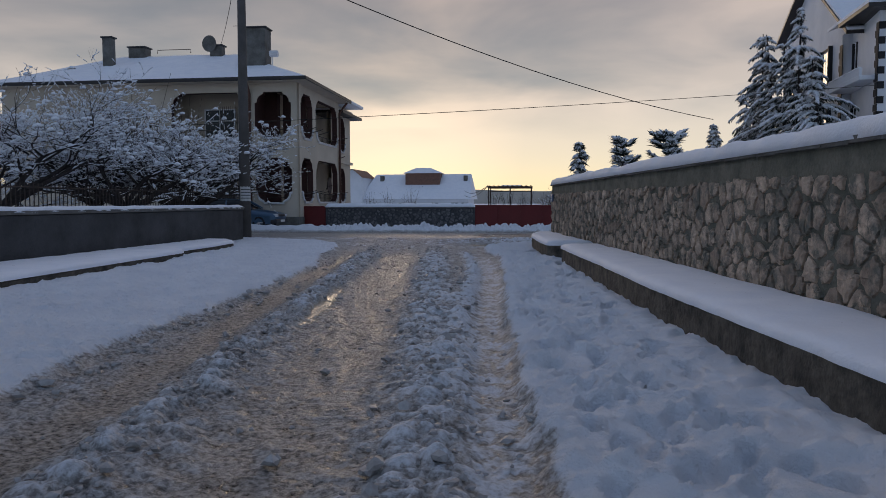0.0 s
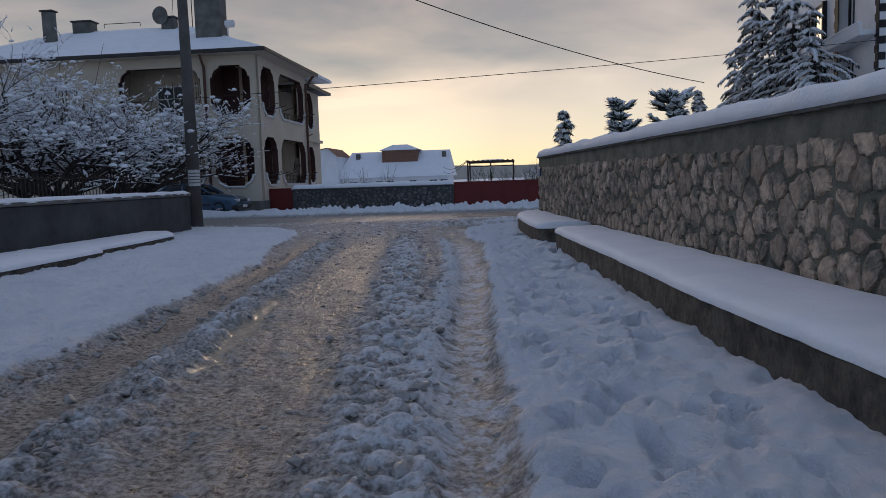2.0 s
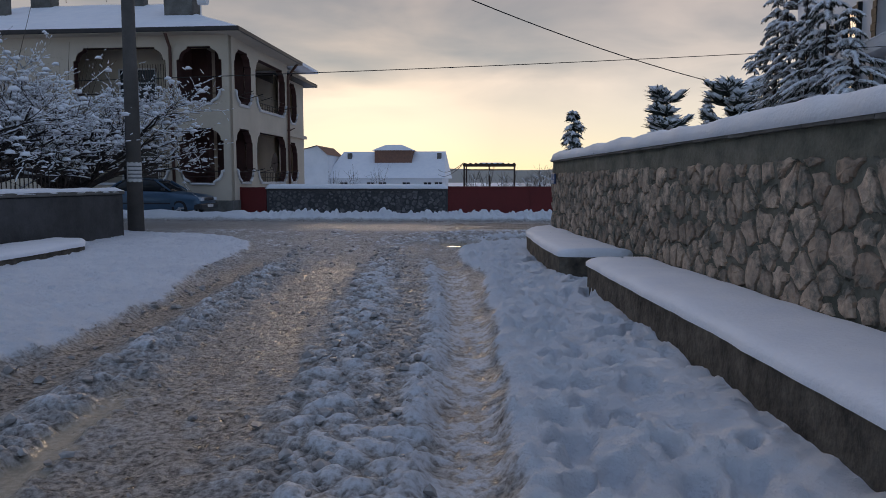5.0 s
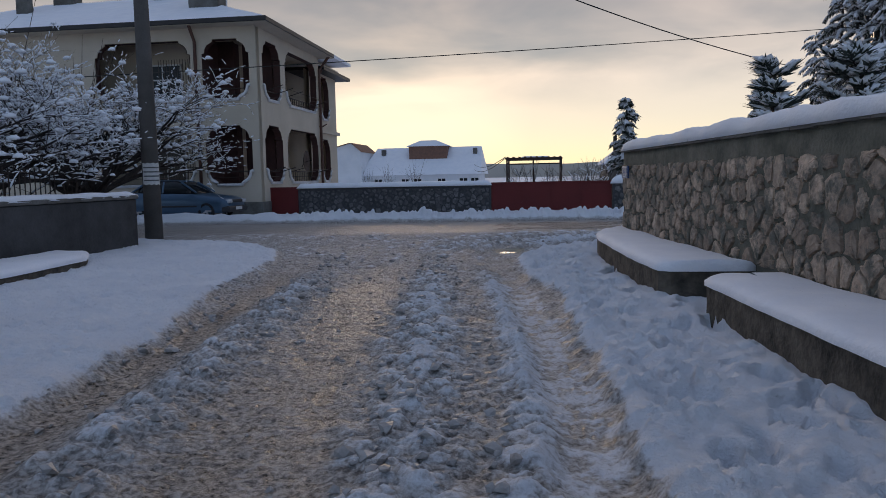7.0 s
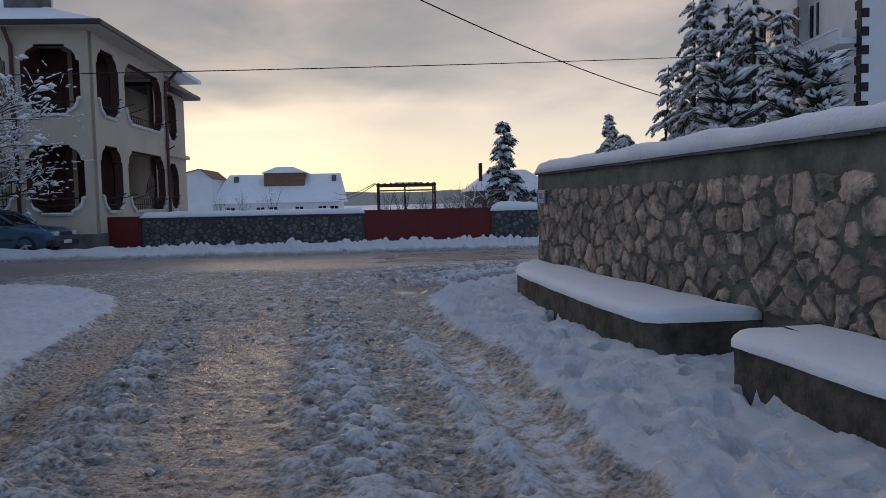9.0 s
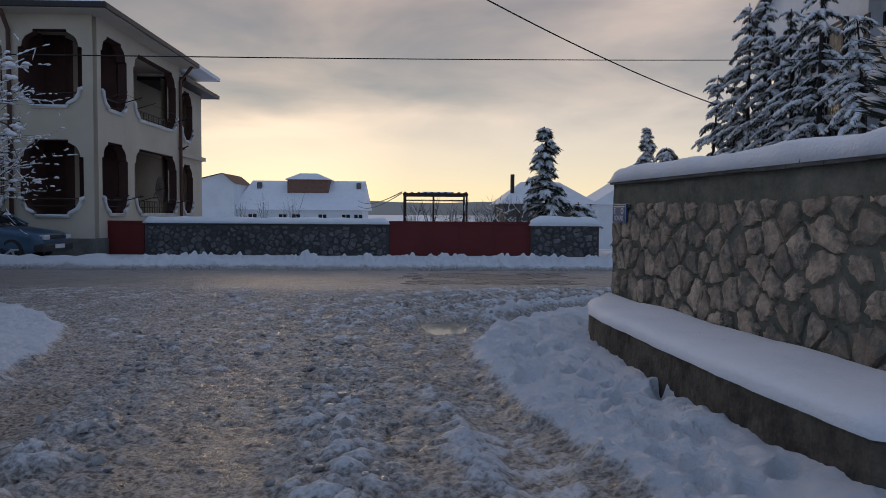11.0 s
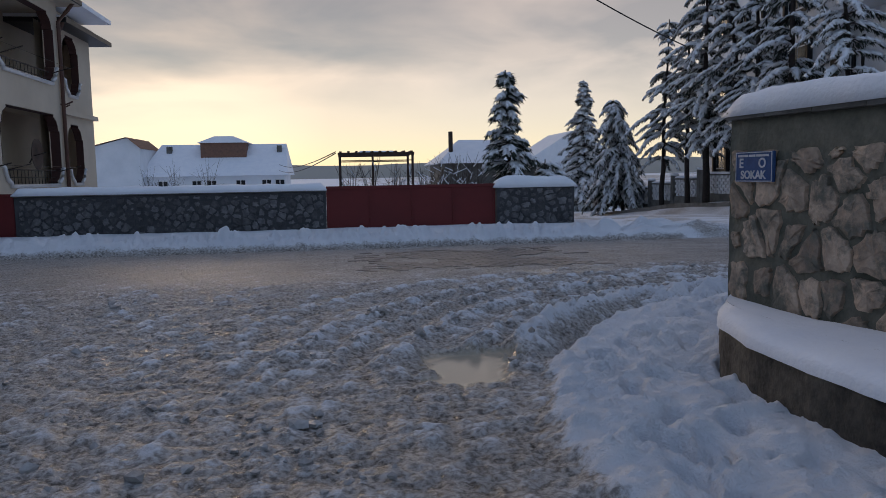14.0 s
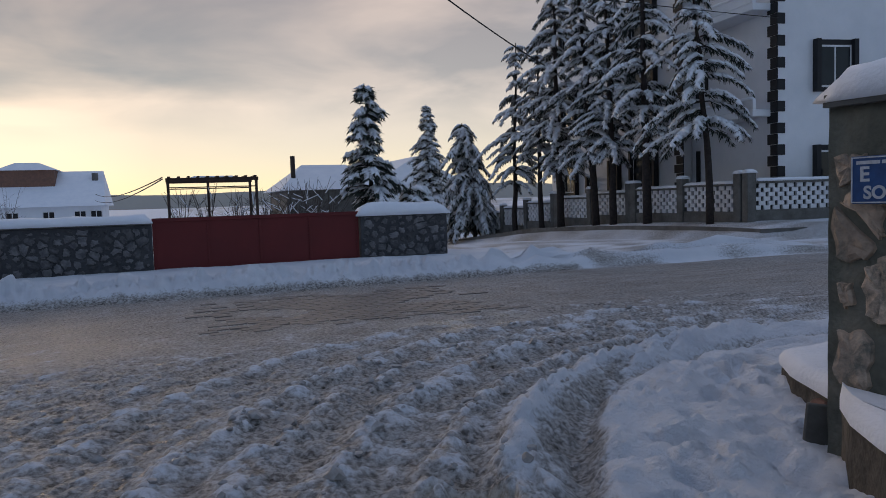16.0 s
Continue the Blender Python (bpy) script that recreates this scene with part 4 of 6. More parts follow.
cable(((-9.42, 11.8, 9.2), (-30, 8, 9.6)), 0.016, sag=0.4)
cable(((-9.42, 11.8, 9.5), (-16.8, 27.0, 9.9)), 0.012, sag=0.3)


# ---------------------------------------------------------------- wall across the street, gates
FY = 24.0
wall_far = tagged(new("wall_far"), "low dark rubble stone wall with a snow-covered coping", "wall", kind="structure")
sh = Shape()
sh.box(-10.12, -2.61, FY, FY + 0.35, -0.1, 1.06, None, 0.01)
sh.make("mortar", M_MORTAR_DARK, wall_far)
sh = Shape()
sh.box(-10.14, -2.59, FY - 0.05, FY + 0.40, 1.064, 1.12, None, 0.012)
sh.make("coping", M_CONCRETE, wall_far)
snow_strip("snow_cover", [(-10.16, FY + 0.17, 1.12), (-2.58, FY + 0.17, 1.12)], 0.52, 0.15, wall_far, seed=13, step=0.15)
pier = tagged(new("wall_pier"), "stone wall end beside the red gate with a snow cap", "wall", kind="structure")
sh = Shape()
sh.box(1.86, 3.98, FY - 0.03, FY + 0.45, -0.1, 1.10, None, 0.015)
sh.make("mortar", M_MORTAR_DARK, pier)
snow_strip("snow_cover", [(1.78, FY + 0.2, 1.10), (4.05, FY + 0.2, 1.10)], 0.62, 0.25, pier, seed=15, step=0.12)


def gate(name, x0, x1, z1, label):
    g = thing(name, label, "gate", at=((x0 + x1) / 2, FY + 0.1, 0))
    w = x1 - x0
    s = Shape()
    s.box(-w / 2, w / 2, -0.02, 0.02, 0.06, z1, None, 0.005)
    s.make("sheet", M_RED, g)
    for z in (0.10, z1 - 0.05):
        s = Shape()
        s.box(-w / 2, w / 2, -0.045, -0.0205, z - 0.03, z + 0.03, None, 0.004)
        s.make("rail", M_RED, g)
    n = max(1, round(w / 1.1))
    for k in range(n + 1):
        x = -w / 2 + 0.03 + (w - 0.06) * k / n
        s = Shape()
        s.box(x - 0.025, x + 0.025, -0.04, -0.021, 0.135, z1 - 0.085, None, 0.003)
        s.make("stile", M_RED, g)
    return g


gate("red_gate", -2.60, 1.84, 1.19, "wide dark red sheet-metal sliding gate in the stone wall")
gate("red_gate", -11.28, -10.15, 1.15, "narrow dark red sheet-metal gate beside the house")
for x, y, sx in ((1.05, 20.05, 0.42), (4.3, 20.5, 0.36)):
    vs, fs = [], []
    for j in range(7):
        for i in range(12):
            th, ph = 2 * math.pi * i / 12, math.pi / 2 * j / 6
            r = 1 + 0.25 * pnoise(i * 0.9 + x, j * 0.8 + y, 3)
            vs.append((x + sx * r * math.cos(th) * math.cos(ph), y + 0.8 * sx * r * math.sin(th) * math.cos(ph), 0.10 + 0.62 * sx * r * math.sin(ph)))
    for j in range(6):
        for i in range(12):
            fs.append((j * 12 + i, j * 12 + (i + 1) % 12, (j + 1) * 12 + (i + 1) % 12, (j + 1) * 12 + i))
    tagged(link("snow_clod", mesh_of("snow_clod", vs, fs, M_SNOW, True)), "clod of dirty ploughed snow on the bank", "snow lump", "ploughed clods")

# ---------------------------------------------------------------- cream house with balconies
HX, HY = -11.27, 23.2
house = thing("house", "two-storey cream house with arched maroon balconies and a snowy hip roof", "house")


def opening(cx, cz, w, h):
    """Outline of a balcony opening with stepped and rounded corners (counter-clockwise)."""
    q = []
    a, b = w / 2, h / 2
    k = min(0.42, a * 0.5)
    quarter = [(a, 0.0), (a, b - 0.52), (a - 0.10, b - 0.50), (a - 0.13, b - 0.34), (a - 0.22, b - 0.2), (a - k + 0.02, b - 0.10), (a - k - 0.02, b - 0.08), (a - k - 0.02, b)]
    q += quarter
    q += [(-x, z) for x, z in quarter[::-1]]
    q += [(-x, -z) for x, z in quarter[1:]]
    q += [(x, -z) for x, z in quarter[::-1][:-1]]
    return [(cx + x, cz + z) for x, z in q]


def bay(name, s0, s1, z0, z1, hole, place, thick, material, parent):
    """A piece of wall from s0 to s1 with one hole; place(s, z, d) gives the point d behind the face."""
    cx, cz = sum(p[0] for p in hole) / len(hole), sum(p[1] for p in hole) / len(hole)
    rays = []
    for p in hole:
        rays.append((math.atan2(p[1] - cz, p[0] - cx), p))
    corners = [(math.atan2(z - cz, s - cx), (s, z)) for s in (s0, s1) for z in (z0, z1)]
    rays.sort(key=lambda r: r[0])
    inner, outer = [], []

    def edge_pt(ang):
        c, s = math.cos(ang), math.sin(ang)
        t = []
        if abs(c) > 1e-9:
            t.append(((s1 if c > 0 else s0) - cx) / c)
        if abs(s) > 1e-9:
            t.append(((z1 if s > 0 else z0) - cz) / s)
        t = min(t)
        return cx + c * t, cz + s * t
    n = len(rays)
    for i in range(n):
        ang, p = rays[i]
        inner.append(p)
        outer.append([edge_pt(ang)])
        nxt = rays[(i + 1) % n][0] + (2 * math.pi if i == n - 1 else 0)
        for ca, cp in corners:
            for cc in (ca, ca + 2 * math.pi):
                if ang < cc < nxt:
                    outer[-1].append(cp)
    vs, fs = [], []
    ids_in, ids_out = [], []
    for d in (0, thick):
        a = []
        for p in inner:
            a.append(len(vs))
            vs.append(place(p[0], p[1], d))
        ids_in.append(a)
        b = []
        for lst in outer:
            row = []
            for p in lst:
                row.append(len(vs))
                vs.append(place(p[0], p[1], d))
            b.append(row)
        ids_out.append(b)
    for i in range(n):
        j = (i + 1) % n
        f = [ids_in[0][i], *ids_out[0][i], ids_out[0][j][0], ids_in[0][j]]
        g = [ids_in[1][i], *ids_out[1][i], ids_out[1][j][0], ids_in[1][j]]
        fs += [tuple(f), tuple(g[::-1])]
        fs.append((ids_in[0][j], ids_in[1][j], ids_in[1][i], ids_in[0][i]))
    return link(name, mesh_of(name, vs, fs, material), parent)


def reveal(hole, place, d0, d1, parent):
    """Painted lining of an opening, and the white moulding under its lower half."""
    vs, fs = [], []
    n = len(hole)
    cx, cz = sum(p[0] for p in hole) / n, sum(p[1] for p in hole) / n
    for s, z in hole:
        k = 0.985
        vs += [place(cx + (s - cx) * k, cz + (z - cz) * k, d0), place(cx + (s - cx) * k, cz + (z - cz) * k, d1)]
    for i in range(n):
        j = (i + 1) % n
        fs.append((2 * i, 2 * j, 2 * j + 1, 2 * i + 1))
    link("reveal", mesh_of("reveal", vs, fs, M_MAROON), parent)
    low = [p for p in hole if p[1] < cz - 0.35]
    low.sort(key=lambda p: math.atan2(p[1] - cz, p[0] - cx))
    s = Shape()
    s.tube([place(cx + (a - cx) * 1.03, cz + (b - cz) * 1.03, -0.035) for a, b in low], 0.062, 6)
    s.make("sill_moulding", M_TRIM, parent, "white moulding dusted with snow", True)


def front(s, z, d):
    return (s, HY + d, z)


def side(s, z, d):
    return (HX - d, s, z)


TOPZ = 7.2
# front bays: storeys meet at 4.1
for z0, z1, zc in ((0.6, 4.08, 2.43), (4.08, TOPZ, 5.65)):
    for s0, s1, c, w in ((-13.66, HX, -12.51, 1.86), (-18.6, -13.66, -15.85, 3.9)):
        h = opening(c, zc, w, 2.22)
        bay("wall", s0, s1, z0, z1, h, front, 0.28, M_CREAM, house)
        reveal(h, front, 0.0, 0.29, house)
    for s0, s1, c, w in ((HY + 0.283, 25.95, 24.72, 1.95), (25.95, 30.9, 28.38, 4.25)):
        h = opening(c, zc + 0.04, w, 2.22)
        bay("wall", s0, s1, z0, z1, h, side, 0.28, M_CREAM, house)
        reveal(h, side, 0.0, 0.29, house)
for b6 in ((-27, -18.6, HY, HY + 0.28, 0.62, TOPZ), (-27, -26.72, HY + 0.28, 36, 0.0, TOPZ), (-26.7, -12.2, 35.7, 36, 0.0, TOPZ)):
    sh = Shape()
    sh.box(*b6)
    sh.make("wall", M_CREAM, house)
sh = Shape()
sh.box(-27.04, HX + 0.03, HY - 0.03, HY + 0.25, -0.1, 0.62)
sh.box(HX - 0.25, HX + 0.03, HY + 0.25, 35.4, -0.1, 0.62)
sh.make("plinth", M_CONCRETE, house, "dark grey plinth")
# balcony floors, ceilings and the inner walls
for z in (0.62, 3.75, 7.0):
    sh = Shape()
    sh.box(-26.5, HX - 0.29, HY + 0.29, 35.4, z, z + 0.16)
    sh.make("floor_slab", M_CREAM, house)
for z0, z1 in ((0.78, 3.75), (3.91, 7.0)):
    for b6 in ((-26.4, -13.2, HY + 1.9, HY + 2.1, z0, z1), (-13.3, -13.1, HY + 2.1, 35, z0, z1)):
        sh = Shape()
        sh.box(*b6)
        sh.make("inner_wall", M_CREAM, house)
    for b6 in ((-13.75, -13.6, HY + 0.3, HY + 1.9, z0, z1), (-12.9, -11.65, 25.80, 25.92, z0, z1), (-13.6, -12.95, HY + 1.82, HY + 1.896, z0, z1), (-13.09, -13.05, HY + 2.1, 25.8, z0, z1)):
        sh = Shape()
        sh.box(*b6)
        sh.make("partition", M_MAROON, house, "maroon partition between balconies")

    def house_window(x0, x1, zz0, zz1, place):
        wdw = Shape()
        for a, b, c, d in ((x0, x0 + 0.07, zz0, zz1), (x1 - 0.07, x1, zz0, zz1), (x0, x1, zz0, zz0 + 0.07), (x0, x1, zz1 - 0.07, zz1), ((x0 + x1) / 2 - 0.03, (x0 + x1) / 2 + 0.03, zz0, zz1), (x0, x1, zz0 + 0.62 * (zz1 - zz0), zz0 + 0.62 * (zz1 - zz0) + 0.05)):
            pts = [place(s, z, dd) for dd in (0, 0.06) for s, z in ((a, c), (b, c), (b, d), (a, d))]
            wdw.add(pts, [(0, 1, 2, 3), (7, 6, 5, 4), (0, 4, 5, 1), (1, 5, 6, 2), (2, 6, 7, 3), (3, 7, 4, 0)])
        o = wdw.make("window", M_TRIM, house, "white-framed balcony window")
        pts = [place(s, z, 0.03) for s, z in ((x0 + 0.02, zz0 + 0.02), (x1 - 0.02, zz0 + 0.02), (x1 - 0.02, zz1 - 0.02), (x0 + 0.02, zz1 - 0.02))]
        pts += [place(s, z, 0.022) for s, z in ((x0 + 0.02, zz0 + 0.02), (x1 - 0.02, zz0 + 0.02), (x1 - 0.02, zz1 - 0.02), (x0 + 0.02, zz1 - 0.02))]
        link("pane", mesh_of("pane", pts, [(0, 1, 2, 3), (7, 6, 5, 4), (0, 4, 5, 1), (1, 5, 6, 2), (2, 6, 7, 3), (3, 7, 4, 0)], M_GLASS), o)
    house_window(27.6, 28.9, z0 + 0.9, z0 + 2.35, lambda s, z, d: (-13.09 + d, s, z))
    house_window(-16.9, -15.2, z0 + 0.6, z0 + 2.3, lambda s, z, d: (s, HY + 1.89 - d, z))
    # rails
    for c, w, place in ((-12.51, 1.86, front), (-15.85, 3.9, front), (24.63, 1.95, side), (28.22, 4.2, side)):
        for zz, rr in ((z0 + 1.02, 0.022), (z0 + 0.8, 0.014)):
            s = Shape()
            s.tube([place(c - w / 2 + 0.03, zz, 0.14), place(c + w / 2 - 0.03, zz, 0.14)], rr, 6)
            s.make("balcony_rail", M_IRON, house)
    for k in range(15):
        y = 26.5 + k * 0.245
        s = Shape()
        s.tube([(HX - 0.14, y, z0 + 0.42), (HX - 0.14, y, z0 + 1.0)], 0.012, 4)
        s.make("baluster", M_IRON, house)
    for k in range(14):
        x = -15.3 + k * 0.11
        s = Shape()
        s.tube([(x, HY + 0.2, z0 + 0.75), (x, HY + 0.2, z0 + 2.2)], 0.012, 4)
        s.make("window_bar", M_IRON, house)
    for y in (24.05, 25.2, 26.4, 30.2):
        s = Shape()
        s.tube([(HX, y, z0 + 0.98), (HX + 0.75, y - 0.2, z0 + 1.15)], 0.018, 5)
        s.make("clothes_line_arm", M_IRON, house)
    s = Shape()
    s.tube([(HX + 0.6, 24.05, z0 + 1.1), (HX + 0.6, 30.1, z0 + 1.1)], 0.006, 4)
    s.make("clothes_line", M_IRON, house)
dv, df = [(HX + 0.10, 28.05, 2.25)], []
for r in (0.5, 1.0):
    for i in range(20):
        t = 2 * math.pi * i / 20
        dv.append((HX + 0.10 + 0.12 * r * r, 28.05 + 0.42 * r * math.cos(t), 2.25 + 0.46 * r * math.sin(t)))
for i in range(20):
    j = (i + 1) % 20
    df += [(0, 1 + i, 1 + j), (1 + i, 21 + i, 21 + j, 1 + j)]
dish_me = mesh_of("dish", dv, df, M_RUST, True)
dish_ob = link("satellite_dish", dish_me)
sol = dish_ob.modifiers.new("thick", "SOLIDIFY")
sol.thickness = 0.012
tagged(dish_ob, "dark satellite dish fixed outside the lower balcony", "satellite dish")
arm = Shape()
arm.tube([(HX - 0.02, 28.05, 2.0), (HX + 0.1, 28.05, 2.2), (HX + 0.45, 28.05, 2.3)], 0.02, 6)
arm.make("arm", M_IRON, dish_ob)
# second, lower part of the house
X2 = -11.75
for z0, z1, zc in ((0.0, 4.0, 2.42), (4.0, 6.75, 5.55)):
    h = opening(33.3, zc, 1.6, 2.1)
    bay("wall", 30.9, 35.4, z0, z1, h, lambda s, z, d: (X2 - d, s, z), 0.25, M_CREAM, house)
    reveal(h, lambda s, z, d: (X2 - d, s, z), 0.0, 0.26, house)
sh = Shape()
sh.box(-13.4, -13.2, 35.0, 35.4, 0, 6.75)
sh.make("wall", M_CREAM, house)
# rainwater pipes
for pts in ([(-13.66, HY - 0.5, 7.25), (-13.66, HY - 0.35, 7.05), (-13.66, HY - 0.08, 6.7), (-13.66, HY - 0.08, 0.3)], [(HX + 0.55, 30.9, 7.25), (HX + 0.35, 30.9, 7.0), (HX + 0.09, 30.75, 6.6), (HX + 0.09, 30.75, 0.2)], [(X2 + 0.5, 31.4, 6.75), (X2 + 0.3, 31.6, 6.5), (X2 + 0.08, 31.9, 6.2), (X2 + 0.08, 31.9, 0.2)]):
    s = Shape()
    s.tube(pts, 0.065, 8)
    p = s.make("rainwater_pipe", M_PIPE, house, "brown rainwater pipe", True)
    x, y, z = pts[-1]
    s = Shape()
    s.tube([(x - 0.3, y - 0.02, 4.05), (x, y, 3.92), (x + 0.3, y - 0.02, 4.05)], 0.03, 5)
    s.make("bracket", M_PIPE, p)
# eaves and roof
E0, E1, EY0, EY1 = -27.6, HX + 0.62, HY - 0.62, 31.35
sh = Shape()
sh.box(E0, E1, EY0, EY1, 7.2, 7.26)
sh.make("soffit", M_CREAM, house, "cream boarded soffit")
sh = Shape()
sh.box(E0 - 0.06, E1 + 0.06, EY0 - 0.06, EY0, 7.22, 7.40, None, 0.02)
sh.box(E1, E1 + 0.06, EY0, EY1, 7.22, 7.40, None, 0.02)
sh.make("gutter", M_GUTTER, house, "dark brown gutter")
RY, RZ = 28.6, 9.75
roofv = [(E0, EY0, 7.40), (E1, EY0, 7.40), (E1, 34.6, 7.40), (E0, 34.6, 7.40), (-23.5, RY, RZ), (-16.6, RY, RZ)]
roofv += [(x, y, z - 0.14) for x, y, z in roofv[:4]]
rf = [(0, 1, 5, 4), (1, 2, 5), (2, 3, 4, 5), (3, 0, 4), (0, 6, 7, 1), (1, 7, 8, 2), (2, 8, 9, 3), (3, 9, 6, 0), (6, 9, 8, 7)]
bm = bmesh.new()
bvs = [bm.verts.new(p) for p in roofv]
for f in rf:
    bm.faces.new([bvs[i] for i in f])
bmesh.ops.subdivide_edges(bm, edges=bm.edges[:], cuts=14, use_grid_fill=True)
for v in bm.verts:
    if v.co.z > 7.39:
        v.co.z += 0.05 * float(pnoise(v.co.x * 0.5, v.co.y * 0.5, 2)) + 0.02 * float(pnoise(v.co.x * 2, v.co.y * 2, 4))
me = bpy.data.meshes.new("roof")
bm.to_mesh(me)
bm.free()
me.materials.append(M_SNOW)
link("roof", me, house, "hip roof under smooth snow")
sh = Shape()
sh.prism([(X2 - 4, 31.35), (X2 + 0.62, 31.35), (X2 + 0.62, 36.2), (X2 - 4, 36.2)], 6.72, 6.88)
sh.make("lower_eave", M_GUTTER, house)
sh = Shape()
sh.add([(X2 - 4, 31.36, 6.885), (X2 + 0.6, 31.36, 6.885), (X2 + 0.6, 36.1, 6.885), (X2 - 4, 36.1, 6.885), (X2 - 4, 31.36, 8.2), (X2 - 4, 34.5, 8.2)], [(0, 1, 4), (1, 2, 5, 4), (2, 3, 5), (3, 0, 4, 5), (3, 2, 1, 0)])
sh.make("lower_roof", M_SNOW, house)
for x, y, w, z0, z1 in ((-22.9, 26.3, 0.55, 8.0, 10.3), (-22.4, 28.6, 1.0, 9.0, 10.2), (-17.6, 28.4, 0.7, 9.3, 10.15), (-14.2, 25.6, 1.25, 7.9, 10.35)):
    s = Shape()
    s.box(x - w / 2, x + w / 2, y - w * 0.35, y + w * 0.35, z0, z1, None, 0.02)
    ch = s.make("chimney", M_CONCRETE, house, "rendered chimney with a flat cap")
    s = Shape()
    s.box(x - w / 2 - 0.07, x + w / 2 + 0.07, y - w * 0.35 - 0.07, y + w * 0.35 + 0.07, z1 + 0.002, z1 + 0.08, None, 0.015)
    s.make("cap", M_CONC_DARK, ch)
s = Shape()
s.tube([(-13.4, 25.4, 9.05), (-13.0, 25.4, 9.05)], 0.17, 10)
s.tube([(-13.3, 25.4, 8.3), (-13.3, 25.4, 9.0)], 0.03, 6)
s.make("water_tank", M_TRIM, house)
s = Shape()
s.tube([(-16.4, 28.5, 9.6), (-16.4, 28.5, 11.5)], 0.025, 6)
s.tube([(-16.7, 28.5, 11.3), (-16.1, 28.5, 11.3)], 0.015, 5)
s.make("aerial", M_IRON, house)
dv2 = [(x - HX - 16.05, y - 0.2, z + 8.0) for x, y, z in dv]
dv2 = [(-17.9 + (y - 27.85) * 1.0, 28.2 - (x + 16.05) * 0.5 - 0.1, z) for x, y, z in dv2]
link("roof_dish", mesh_of("roof_dish", dv2, df, M_CONCRETE, True), house)
s = Shape()
s.tube([(-21.2, 28.4, 9.85), (-21.2, 28.4, 10.05), (-19.2, 28.4, 10.05), (-19.2, 28.4, 9.85)], 0.02, 5)
s.make("roof_rail", M_IRON, house)

# ---------------------------------------------------------------- parked car
car = thing("car", "older dark blue saloon car parked beside the cream house", "car", at=(-11.55, 21.55, 0.1))


def lofted(name, sections, material, parent, label="", smooth=True):
    """Skin over closed outlines of equal length."""
    n = len(sections[0])
    vs, fs = [p for s in sections for p in s], []
    for i in range(len(sections) - 1):
        for k in range(n):
            fs.append((i * n + k, i * n + (k + 1) % n, (i + 1) * n + (k + 1) % n, (i + 1) * n + k))
    fs.append(tuple(range(n - 1, -1, -1)))
    fs.append(tuple((len(sections) - 1) * n + k for k in range(n)))
    return link(name, mesh_of(name, vs, fs, material, smooth), parent, label)


def car_section(x, w, z0, z1):
    a = w / 2
    return [(x, -a * 0.94, z0), (x, -a, z0 + 0.12), (x, -a, z0 + (z1 - z0) * 0.6), (x, -a * 0.97, z1 - 0.07), (x, -a * 0.86, z1), (x, 0, z1 + 0.03), (x, a * 0.86, z1), (x, a * 0.97, z1 - 0.07), (x, a, z0 + (z1 - z0) * 0.6), (x, a, z0 + 0.12), (x, a * 0.94, z0)]


lofted("body", [car_section(*p) for p in ((-0.02, 1.3, 0.32, 0.62), (-0.08, 1.52, 0.26, 0.70), (-0.35, 1.64, 0.22, 0.78), (-1.0, 1.68, 0.22, 0.86), (-1.32, 1.69, 0.22, 0.92), (-2.5, 1.69, 0.22, 0.95), (-3.5, 1.68, 0.22, 0.97), (-3.9, 1.66, 0.24, 0.96), (-4.2, 1.58, 0.3, 0.88), (-4.28, 1.4, 0.36, 0.7))], M_CAR, car)


def cabin_section(x, w, z0, z1):
    a = w / 2
    return [(x, -a, z0), (x, -a * 0.86, z0 + (z1 - z0) * 0.7), (x, -a * 0.74, z1), (x, 0, z1 + 0.03), (x, a * 0.74, z1), (x, a * 0.86, z0 + (z1 - z0) * 0.7), (x, a, z0)]


lofted("greenhouse", [cabin_section(*p) for p in ((-1.18, 1.5, 0.90, 0.92), (-1.75, 1.52, 0.92, 1.30), (-2.0, 1.52, 0.92, 1.36), (-2.9, 1.52, 0.92, 1.37), (-3.2, 1.5, 0.92, 1.32), (-3.75, 1.46, 0.92, 0.97))], M_GLASS, car, "dark tinted windows")
lofted("roof_panel", [cabin_section(*p) for p in ((-1.80, 1.12, 1.32, 1.345), (-2.1, 1.16, 1.33, 1.375), (-2.9, 1.16, 1.335, 1.385), (-3.15, 1.12, 1.32, 1.35))], M_CAR, car)
for pts in ([(-1.2, 0.74, 0.95), (-1.78, 0.60, 1.31)], [(-1.2, -0.74, 0.95), (-1.78, -0.60, 1.31)], [(-2.45, -0.76, 0.95), (-2.45, -0.60, 1.33)], [(-3.15, -0.60, 1.31), (-3.65, -0.72, 0.97)]):
    s = Shape()
    s.tube(pts, 0.035, 6)
    s.make("pillar", M_CAR, car)
